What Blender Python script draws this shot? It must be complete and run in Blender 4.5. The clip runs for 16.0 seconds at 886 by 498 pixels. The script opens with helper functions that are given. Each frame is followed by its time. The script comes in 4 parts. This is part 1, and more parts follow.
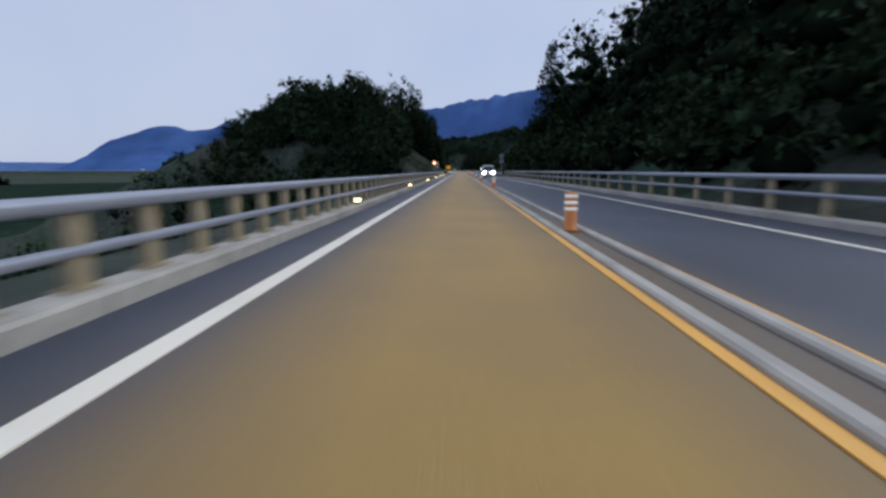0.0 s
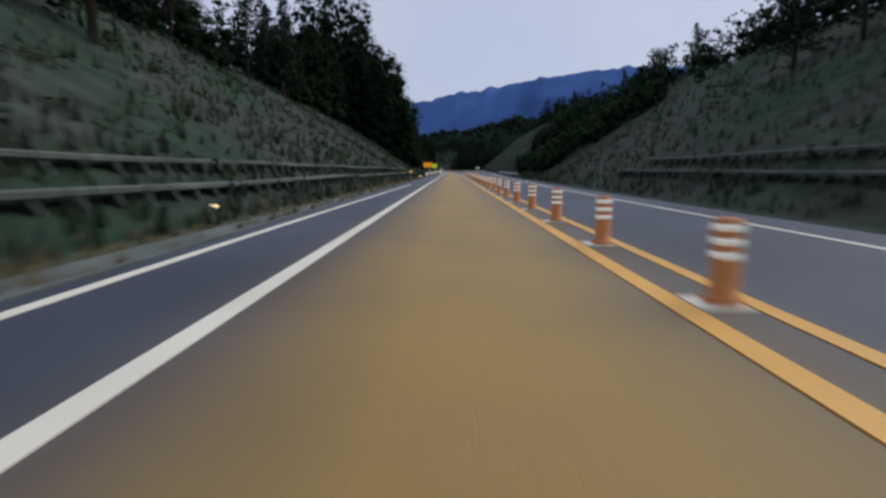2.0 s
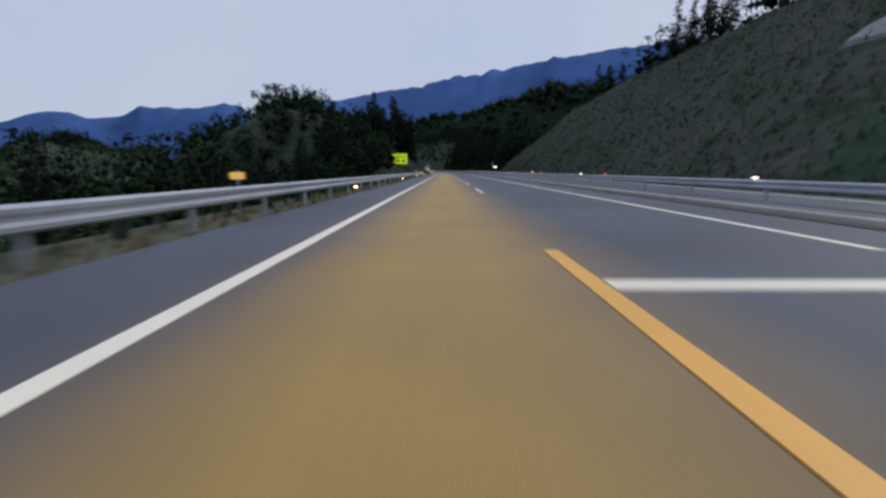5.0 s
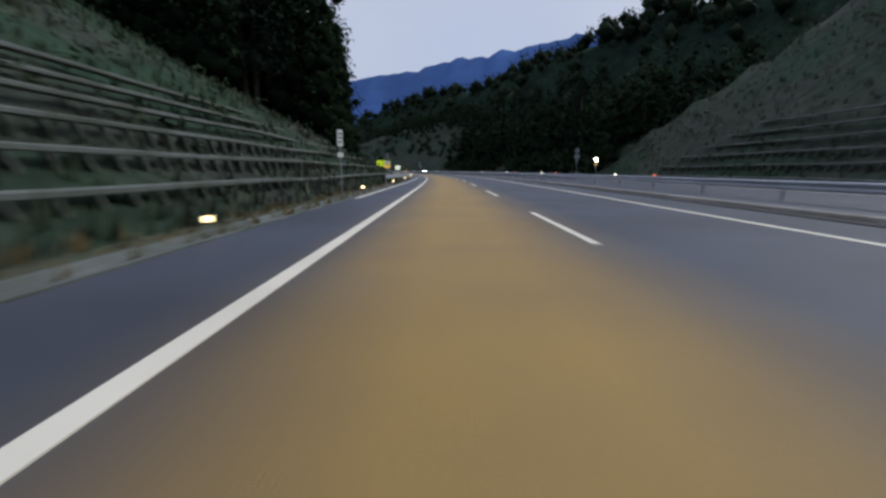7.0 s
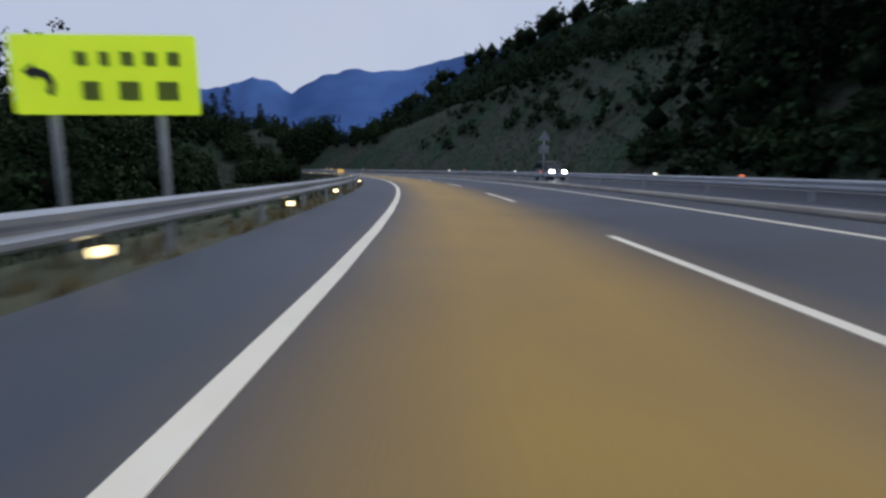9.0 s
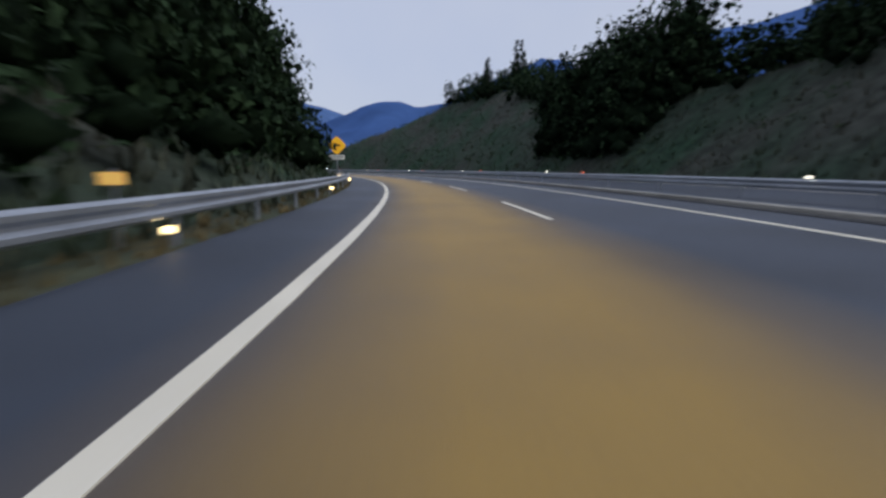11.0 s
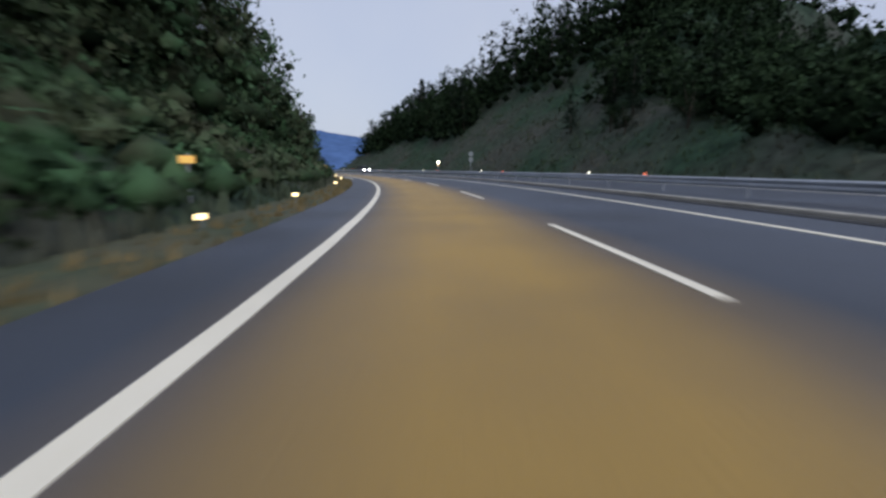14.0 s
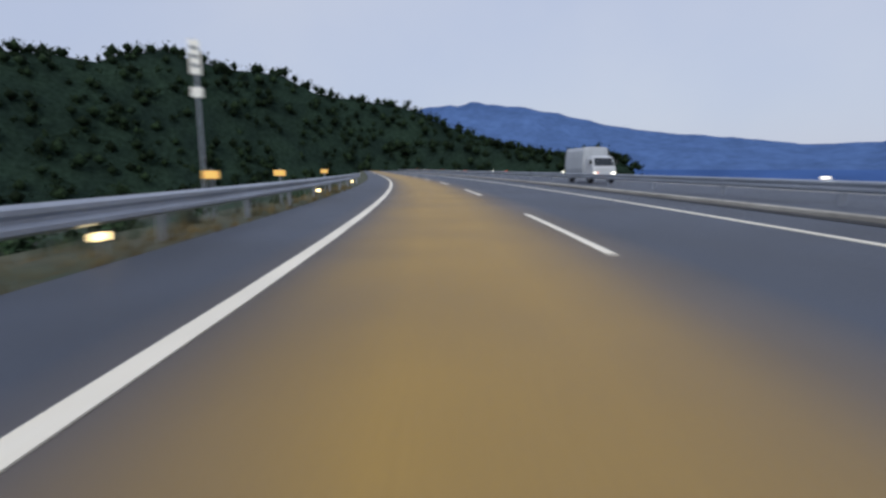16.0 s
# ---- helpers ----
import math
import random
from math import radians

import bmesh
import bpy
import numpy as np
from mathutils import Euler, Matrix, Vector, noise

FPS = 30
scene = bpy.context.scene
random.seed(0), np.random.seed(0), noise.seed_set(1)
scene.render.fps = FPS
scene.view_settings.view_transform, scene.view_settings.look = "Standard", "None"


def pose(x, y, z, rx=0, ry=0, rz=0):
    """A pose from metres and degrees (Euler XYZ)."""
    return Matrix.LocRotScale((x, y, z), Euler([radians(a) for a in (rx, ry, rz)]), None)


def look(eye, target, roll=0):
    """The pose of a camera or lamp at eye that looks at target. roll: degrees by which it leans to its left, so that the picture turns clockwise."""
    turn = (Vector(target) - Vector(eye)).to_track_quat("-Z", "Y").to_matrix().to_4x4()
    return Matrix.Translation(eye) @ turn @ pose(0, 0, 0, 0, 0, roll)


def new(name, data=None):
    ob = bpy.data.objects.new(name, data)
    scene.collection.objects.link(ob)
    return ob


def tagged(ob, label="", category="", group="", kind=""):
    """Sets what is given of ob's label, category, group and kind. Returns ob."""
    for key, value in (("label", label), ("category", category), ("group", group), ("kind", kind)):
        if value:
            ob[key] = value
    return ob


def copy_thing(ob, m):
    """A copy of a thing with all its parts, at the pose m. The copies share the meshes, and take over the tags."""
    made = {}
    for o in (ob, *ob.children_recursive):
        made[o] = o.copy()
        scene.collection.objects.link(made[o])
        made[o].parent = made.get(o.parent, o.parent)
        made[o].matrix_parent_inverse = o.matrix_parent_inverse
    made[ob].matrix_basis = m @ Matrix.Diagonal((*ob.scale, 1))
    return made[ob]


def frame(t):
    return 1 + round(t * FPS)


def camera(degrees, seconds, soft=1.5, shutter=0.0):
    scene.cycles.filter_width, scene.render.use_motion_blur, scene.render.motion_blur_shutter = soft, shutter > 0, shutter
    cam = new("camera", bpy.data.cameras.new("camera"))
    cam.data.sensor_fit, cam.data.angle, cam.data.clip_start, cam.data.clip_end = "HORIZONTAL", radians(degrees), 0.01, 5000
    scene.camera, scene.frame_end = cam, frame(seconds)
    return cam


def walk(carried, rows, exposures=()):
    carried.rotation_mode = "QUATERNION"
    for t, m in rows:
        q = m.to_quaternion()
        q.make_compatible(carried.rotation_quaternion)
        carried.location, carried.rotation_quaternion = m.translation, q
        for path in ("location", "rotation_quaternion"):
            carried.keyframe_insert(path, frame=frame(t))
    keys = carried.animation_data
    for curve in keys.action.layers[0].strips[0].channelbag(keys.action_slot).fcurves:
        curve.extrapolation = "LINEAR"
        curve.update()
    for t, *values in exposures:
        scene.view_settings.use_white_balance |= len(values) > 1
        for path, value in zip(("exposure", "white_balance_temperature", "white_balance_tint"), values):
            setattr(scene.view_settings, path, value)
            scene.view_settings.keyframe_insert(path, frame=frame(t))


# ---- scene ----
# The motorway is modelled at half size: every length below is in true metres and is
# multiplied by S on its way into the scene.
S = 0.5
EYE_Z = 1.15

# ---------------------------------------------------------------- the road's line
# curvature (1/m, bending left) along the road, in true metres from the start
BEND = [(-200, 0), (440, 0), (501, 1 / 900), (537, 1 / 420), (571, 1 / 290), (610, 1 / 250), (785, 1 / 245),
        (840, 1 / 265), (930, 1 / 255), (1040, 1 / 270), (1090, 1 / 330), (1130, 1 / 700), (1170, 0), (1600, 0)]
S_MIN, S_MAX, STEP = -200, 1600, 1.0


def table(rows, s):
    return float(np.interp(s, [r[0] for r in rows], [r[1] for r in rows]))


LINE = []


def lay_line():
    x = y = turn = 0.0
    back = []
    s = 0.0
    while s <= S_MAX:
        LINE.append((x, y, turn))
        k = table(BEND, s + STEP / 2)
        mid = turn + k * STEP / 2
        x, y, turn = x - math.sin(mid) * STEP, y + math.cos(mid) * STEP, turn + k * STEP
        s += STEP


lay_line()


def along(s):
    """Place and heading of the lane's left edge line at s."""
    if s <= 0:
        return 0.0, s, 0.0
    i = min(int(s / STEP), len(LINE) - 2)
    u = s / STEP - i
    a, b = LINE[i], LINE[i + 1]
    return tuple(p + (q - p) * u for p, q in zip(a, b))


def at(s, d, z=0.0):
    """World point (true metres) s along the road, d to the right of the lane's left line."""
    x, y, turn = along(s)
    return (x + d * math.cos(turn), y + d * math.sin(turn), z)


# ---------------------------------------------------------------- the camera
# seconds, metres along the road, metres right of the left line, degrees left of the road, degrees down
DRIVE = [
    (0.0, 0.0, 1.95, 1.9, 8.8), (0.5, 29.0, 1.65, 1.8, 8.8), (1.0, 58.0, 1.53, 1.7, 8.8), (1.5, 87.0, 1.52, 1.4, 8.8),
    (2.0, 116.0, 1.82, 0.8, 8.8), (2.5, 145.0, 2.10, 0.6, 8.8), (3.0, 174.0, 2.17, 0.5, 8.8), (3.5, 203.0, 2.38, 0.5, 8.8),
    (4.0, 232.0, 2.53, 0.2, 8.8), (4.7, 274.0, 2.3, 0.2, 8.8), (5.5, 326.0, 2.0, 0.3, 8.8), (6.3, 384.0, 1.68, 0.5, 8.8),
    (6.5, 397.5, 1.73, 0.5, 8.8), (7.0, 431.0, 1.74, 0.2, 8.8), (7.5, 466.0, 1.91, 0.2, 8.9), (8.0, 501.6, 1.45, 0.3, 9.0),
    (8.5, 536.6, 1.12, 0.5, 9.0), (9.0, 571.4, 1.15, 0.2, 9.0), (9.5, 606.6, 1.25, 0.0, 9.0), (10.0, 641.8, 1.4, 0.0, 9.0),
    (10.5, 677.2, 1.4, 0.0, 9.0), (11.0, 712.6, 1.35, -0.3, 9.0), (11.5, 748.1, 1.55, -0.6, 9.0), (12.0, 784.2, 1.90, -1.0, 9.0),
    (12.5, 820.6, 1.70, 0.0, 9.0), (13.0, 857.0, 1.28, 0.5, 9.0), (13.5, 892.7, 1.14, 0.3, 9.0), (14.0, 929.6, 1.50, -1.0, 9.0),
    (14.5, 966.3, 2.02, -1.4, 9.0), (15.0, 1003.2, 2.10, -1.4, 9.0), (15.5, 1040.1, 2.05, -1.4, 9.0), (16.0, 1077.2, 1.78, 0.1, 9.0)]


def drive_row(row):
    t, s, d, left, down = row
    x, y, z = at(s, d, EYE_Z)
    return t, pose(x * S, y * S, z * S, 90 - down, 0, math.degrees(along(s)[2]) + left)


cam = camera(82.1, 16.0, soft=2.8, shutter=0.14)
walk(cam, [drive_row(r) for r in DRIVE], exposures=[(0.0, 0.05, 6000, 9), (1.0, 0.0, 6100, 9), (2.0, 0.0, 6250, 9), (16.0, 0.0, 6250, 9)])

# ---------------------------------------------------------------- dusk sky and light
world = bpy.data.worlds.new("dusk")
scene.world = world
world.use_nodes = True
wn, wl = world.node_tree.nodes, world.node_tree.links
sky = wn.new("ShaderNodeTexSky")
sky.sky_type = "NISHITA"
sky.sun_disc = False
sky.sun_elevation = radians(14)
sky.sun_rotation = radians(65)
sky.air_density, sky.dust_density, sky.ozone_density = 1.2, 1.0, 3.0
veil = wn.new("ShaderNodeMix")
veil.data_type = "RGBA"
veil.inputs[0].default_value = 0.88
# a thin cloud veil after sunset, lighter where it is thicker
cloud = wn.new("ShaderNodeTexNoise")
cloud.inputs["Scale"].default_value, cloud.inputs["Detail"].default_value = 2.2, 5
tone = wn.new("ShaderNodeValToRGB")
tone.color_ramp.elements[0].position, tone.color_ramp.elements[1].position = 0.3, 0.72
tone.color_ramp.elements[0].color, tone.color_ramp.elements[1].color = (0.90, 0.98, 1.26, 1), (1.05, 1.09, 1.28, 1)
thick = wn.new("ShaderNodeVectorMath")
thick.operation = "SCALE"
thick.inputs["Scale"].default_value = 5.0
wl.new(cloud.outputs["Fac"], tone.inputs[0])
wl.new(tone.outputs[0], thick.inputs[0])
wl.new(thick.outputs[0], veil.inputs[7])
wl.new(sky.outputs[0], veil.inputs[6])
wl.new(veil.outputs[2], wn["Background"].inputs["Color"])
wn["Background"].inputs["Strength"].default_value = 0.114
sun = new("sun", bpy.data.lights.new("sun", "SUN"))
sun.data.energy, sun.data.angle, sun.data.color = 1.5, radians(40), (1.0, 0.97, 0.94)
sun.matrix_world = look((47, 22, 40), (0, 0, 0))

# ---------------------------------------------------------------- materials


def shade(name, base, rough=0.8, metal=0.0, vary=0.25, grain=3.0, patch=0.25, bump=0.2, other=None, emit=0.0, gloss=0.5, random=0.0, stretch=(1, 1, 1), fine=14.0, island=0.0):
    """A procedural surface: base colour, two scales of variation (grain, patch: repeats a true metre), bump, optional second colour."""
    m = bpy.data.materials.new(name)
    m.use_nodes = True
    n, l = m.node_tree.nodes, m.node_tree.links
    bs = n["Principled BSDF"]
    co = n.new("ShaderNodeTexCoord")
    mp = n.new("ShaderNodeMapping")
    mp.inputs["Scale"].default_value = [c / S for c in stretch]
    l.new(co.outputs["Object"], mp.inputs[0])
    small, large = n.new("ShaderNodeTexNoise"), n.new("ShaderNodeTexNoise")
    small.inputs["Scale"].default_value, large.inputs["Scale"].default_value = grain, patch
    small.inputs["Detail"].default_value, large.inputs["Detail"].default_value = 6, 4
    for k in (small, large):
        l.new(mp.outputs[0], k.inputs["Vector"])
    two = other or tuple(c * (1 - vary) for c in base)
    ramp = n.new("ShaderNodeValToRGB")
    ramp.color_ramp.elements[0].position, ramp.color_ramp.elements[1].position = 0.35, 0.65
    ramp.color_ramp.elements[0].color, ramp.color_ramp.elements[1].color = (*two, 1), (*base, 1)
    l.new(large.outputs["Fac"], ramp.inputs[0])
    mix = n.new("ShaderNodeMix")
    mix.data_type, mix.blend_type = "RGBA", "OVERLAY"
    mix.inputs[0].default_value = min(1.0, vary * 1.6)
    l.new(ramp.outputs[0], mix.inputs[6])
    l.new(small.outputs["Fac"], mix.inputs[7])
    out = mix.outputs[2]
    if random:
        info = n.new("ShaderNodeObjectInfo")
        hsv = n.new("ShaderNodeHueSaturation")
        rng = n.new("ShaderNodeMapRange")
        rng.inputs[3].default_value, rng.inputs[4].default_value = 1 - random, 1 + random
        l.new(info.outputs["Random"], rng.inputs[0])
        l.new(rng.outputs[0], hsv.inputs["Value"])
        l.new(out, hsv.inputs["Color"])
        out = hsv.outputs[0]
    if island:
        geo = n.new("ShaderNodeNewGeometry")
        hue = n.new("ShaderNodeHueSaturation")
        span = n.new("ShaderNodeMapRange")
        span.inputs[3].default_value, span.inputs[4].default_value = 1 - island, 1 + island
        l.new(geo.outputs["Random Per Island"], span.inputs[0])
        l.new(span.outputs[0], hue.inputs["Value"])
        l.new(out, hue.inputs["Color"])
        out = hue.outputs[0]
    l.new(out, bs.inputs["Base Color"])
    bs.inputs["Roughness"].default_value, bs.inputs["Metallic"].default_value = rough, metal
    bs.inputs["Specular IOR Level"].default_value = gloss
    if bump:
        tiny = n.new("ShaderNodeTexNoise")
        tiny.inputs["Scale"].default_value = fine
        tiny.inputs["Detail"].default_value = 5
        l.new(mp.outputs[0], tiny.inputs["Vector"])
        bp = n.new("ShaderNodeBump")
        bp.inputs["Strength"].default_value, bp.inputs["Distance"].default_value = bump, 0.02
        l.new(tiny.outputs["Fac"], bp.inputs["Height"])
        l.new(bp.outputs[0], bs.inputs["Normal"])
    if emit:
        l.new(out, bs.inputs["Emission Color"])
        bs.inputs["Emission Strength"].default_value = emit
    return m


M = {
    "white": shade("white_road_paint", (0.95, 0.88, 0.72), 0.55, grain=9, patch=0.5, vary=0.12, bump=0.2),
    "orange": shade("orange_road_paint", (0.90, 0.47, 0.09), 0.55, grain=9, patch=0.5, vary=0.15, bump=0.2),
    "concrete": shade("concrete", (0.50, 0.47, 0.41), 0.85, grain=5, patch=0.35, vary=0.3, bump=0.4),
    "rib": shade("mossy_concrete", (0.16, 0.175, 0.165), 0.9, grain=5, patch=0.5, vary=0.3, other=(0.085, 0.10, 0.075), bump=0.5),
    "steel": shade("galvanised_steel", (0.50, 0.53, 0.58), 0.42, 0.75, grain=6, patch=0.4, vary=0.18, bump=0.1),
    "pipe": shade("painted_steel_pipe", (0.38, 0.41, 0.48), 0.4, 0.35, grain=5, patch=0.3, vary=0.15, bump=0.1),
    "post": shade("tan_steel_post", (0.42, 0.35, 0.22), 0.7, 0.1, grain=5, patch=0.5, vary=0.3, bump=0.3),
    "grass": shade("verge_grass", (0.085, 0.082, 0.048), 0.95, grain=2.5, patch=0.3, vary=0.4, other=(0.045, 0.062, 0.032), bump=0.8, fine=5),
    "slope": shade("slope_grass_and_scrub", (0.029, 0.056, 0.034), 0.95, grain=0.9, patch=0.10, vary=0.6, other=(0.058, 0.062, 0.051), bump=1.0, fine=2.2, gloss=0.1),
    "blade": shade("dry_grass_blades", (0.037, 0.070, 0.033), 0.9, grain=1.0, patch=0.10, vary=0.4, other=(0.078, 0.078, 0.056), bump=0, island=0.45),
    # headlamp tint put into the colour of the verge grass
    "verge_headlit": shade("straw_headlit_grass", (0.24, 0.17, 0.07), 0.9, grain=3, patch=0.4, vary=0.4, other=(0.13, 0.11, 0.05), bump=0),
    "rock": shade("sprayed_concrete", (0.24, 0.24, 0.25), 0.95, grain=0.8, patch=0.15, vary=0.4, bump=1.0, fine=2),
    "bark": shade("bark", (0.075, 0.06, 0.045), 0.95, grain=6, patch=1.0, vary=0.4, bump=0.8, stretch=(1, 1, 0.25)),
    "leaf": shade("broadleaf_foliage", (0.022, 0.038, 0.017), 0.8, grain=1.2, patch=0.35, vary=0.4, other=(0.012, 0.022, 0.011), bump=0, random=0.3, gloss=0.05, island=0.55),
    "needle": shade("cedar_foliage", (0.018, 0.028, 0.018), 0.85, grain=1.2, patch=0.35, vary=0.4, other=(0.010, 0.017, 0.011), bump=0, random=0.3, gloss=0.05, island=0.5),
    # shade inside the crowns is put into this darker foliage colour
    "heart": shade("shaded_inner_foliage", (0.012, 0.020, 0.011), 0.95, grain=1.4, patch=0.4, vary=0.5, bump=1.0, fine=2.0, gloss=0.0, island=0.35),
    "scrub": shade("scrub_foliage", (0.035, 0.072, 0.033), 0.85, grain=1.2, patch=0.3, vary=0.45, other=(0.048, 0.054, 0.031), bump=0, random=0.3, gloss=0.1, island=0.55),
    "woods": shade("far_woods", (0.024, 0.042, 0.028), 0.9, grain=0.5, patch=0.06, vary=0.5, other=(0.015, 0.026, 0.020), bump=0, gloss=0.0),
    "pole": shade("pole_orange", (0.72, 0.26, 0.06), 0.55, grain=6, patch=1.0, vary=0.2, bump=0.1),
    # emission on bands and reflective sheets stands in for returned headlamp light
    "band": shade("reflective_white_band", (0.9, 0.88, 0.8), 0.35, grain=6, patch=1.0, vary=0.05, bump=0, emit=0.25),
    "sign_lime": shade("headlit_yellow_green_sheet", (0.66, 0.86, 0.02), 0.4, grain=2, patch=0.6, vary=0.06, bump=0, emit=0.45),
    "sign_orange": shade("headlit_orange_sheet", (0.95, 0.36, 0.01), 0.4, grain=2, patch=0.6, vary=0.06, bump=0, emit=0.45),
    "sign_yellow": shade("yellow_sheet", (0.95, 0.48, 0.02), 0.4, grain=2, patch=0.6, vary=0.06, bump=0, emit=0.35),
    "sign_red": shade("lit_red_sheet", (0.85, 0.10, 0.03), 0.4, grain=2, patch=0.6, vary=0.06, bump=0, emit=0.6),
    "sign_white": shade("white_sheet", (0.85, 0.84, 0.78), 0.4, grain=2, patch=0.6, vary=0.06, bump=0, emit=0.15),
    "sign_grey": shade("weathered_grey_panel", (0.52, 0.55, 0.58), 0.5, grain=2, patch=0.6, vary=0.12, bump=0.05),
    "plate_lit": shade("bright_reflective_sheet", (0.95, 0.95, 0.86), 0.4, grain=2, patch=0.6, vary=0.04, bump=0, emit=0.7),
    "faded_ink": shade("faded_dark_lettering", (0.20, 0.28, 0.02), 0.5, grain=3, patch=1, vary=0.2, bump=0),
    "dark_red": shade("dark_red_sheet", (0.45, 0.06, 0.02), 0.5, grain=3, patch=1, vary=0.1, bump=0),
    "ink": shade("black_sheet", (0.02, 0.022, 0.02), 0.5, grain=3, patch=1, vary=0.2, bump=0),
    # reflector lenses and boards are made to glow for headlamp light sent back
    "lens_amber": shade("glowing_amber_lens", (1.0, 0.76, 0.38), 0.3, grain=4, patch=1, vary=0.05, bump=0, emit=3.6),
    "board": shade("amber_board", (0.95, 0.55, 0.14), 0.4, grain=4, patch=1, vary=0.08, bump=0, emit=0.5),
    "lens_white": shade("glowing_clear_lens", (1.0, 0.93, 0.75), 0.3, grain=4, patch=1, vary=0.05, bump=0, emit=2.5),
    "lens_lamp": shade("lit_lamp_lens", (1.0, 0.95, 0.74), 0.3, grain=4, patch=1, vary=0.03, bump=0, emit=9.0),
    "lens_red": shade("glowing_red_reflector", (1.0, 0.22, 0.10), 0.3, grain=4, patch=1, vary=0.05, bump=0, emit=0.9),
    "headlamp": shade("lit_headlamp", (1.0, 0.97, 0.88), 0.2, grain=4, patch=1, vary=0.02, bump=0, emit=60.0),
    "car_white": shade("white_car_paint", (0.62, 0.64, 0.66), 0.25, grain=4, patch=0.5, vary=0.06, bump=0),
    "car_dark": shade("dark_grey_car_paint", (0.045, 0.05, 0.06), 0.35, 0.3, grain=4, patch=0.5, vary=0.06, bump=0),
    "car_glass": shade("dark_car_glass", (0.02, 0.025, 0.03), 0.08, grain=4, patch=1, vary=0.1, bump=0),
    "rubber": shade("tyre_rubber", (0.025, 0.025, 0.026), 0.8, grain=8, patch=1, vary=0.2, bump=0.2),
    "alloy": shade("wheel_alloy", (0.4, 0.41, 0.43), 0.35, 0.8, grain=8, patch=1, vary=0.1, bump=0),
    "panel": shade("grey_noise_panel", (0.26, 0.29, 0.31), 0.6, grain=3, patch=0.3, vary=0.2, bump=0.2),
    # blue distance haze is put into both ridge colours
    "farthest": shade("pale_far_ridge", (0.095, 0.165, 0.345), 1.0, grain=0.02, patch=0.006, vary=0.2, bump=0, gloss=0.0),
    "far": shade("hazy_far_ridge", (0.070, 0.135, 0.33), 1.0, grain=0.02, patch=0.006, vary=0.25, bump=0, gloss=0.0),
}



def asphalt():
    """Asphalt with fine aggregate, broad patches and headlamp glow painted tan on the lane."""
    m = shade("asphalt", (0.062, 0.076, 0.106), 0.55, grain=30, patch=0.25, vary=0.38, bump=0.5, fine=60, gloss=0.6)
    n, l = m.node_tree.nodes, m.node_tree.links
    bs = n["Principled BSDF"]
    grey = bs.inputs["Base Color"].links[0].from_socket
    headlit = n.new("ShaderNodeAttribute")
    headlit.attribute_name = "lamp_pool"
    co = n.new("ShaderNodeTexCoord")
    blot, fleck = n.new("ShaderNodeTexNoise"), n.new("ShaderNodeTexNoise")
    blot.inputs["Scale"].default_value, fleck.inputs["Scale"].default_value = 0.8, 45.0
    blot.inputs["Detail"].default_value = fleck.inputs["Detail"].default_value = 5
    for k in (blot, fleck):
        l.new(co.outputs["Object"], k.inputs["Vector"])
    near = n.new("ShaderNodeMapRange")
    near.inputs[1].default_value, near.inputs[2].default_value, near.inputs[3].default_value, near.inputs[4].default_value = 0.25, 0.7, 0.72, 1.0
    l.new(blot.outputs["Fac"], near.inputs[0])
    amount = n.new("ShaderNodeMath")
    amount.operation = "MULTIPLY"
    l.new(headlit.outputs["Fac"], amount.inputs[0])
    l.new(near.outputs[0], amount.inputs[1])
    # tan stands in for the headlamp pool, painted into the base colour
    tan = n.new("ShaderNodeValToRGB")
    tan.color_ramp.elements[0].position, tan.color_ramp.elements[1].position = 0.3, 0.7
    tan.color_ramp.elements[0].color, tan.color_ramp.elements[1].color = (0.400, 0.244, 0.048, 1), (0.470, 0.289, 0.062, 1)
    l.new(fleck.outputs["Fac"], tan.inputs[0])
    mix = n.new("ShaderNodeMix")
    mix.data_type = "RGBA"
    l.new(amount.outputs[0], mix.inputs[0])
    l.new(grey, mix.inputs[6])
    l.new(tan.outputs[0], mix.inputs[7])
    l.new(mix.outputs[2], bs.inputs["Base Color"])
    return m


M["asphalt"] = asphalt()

# ---------------------------------------------------------------- mesh helpers


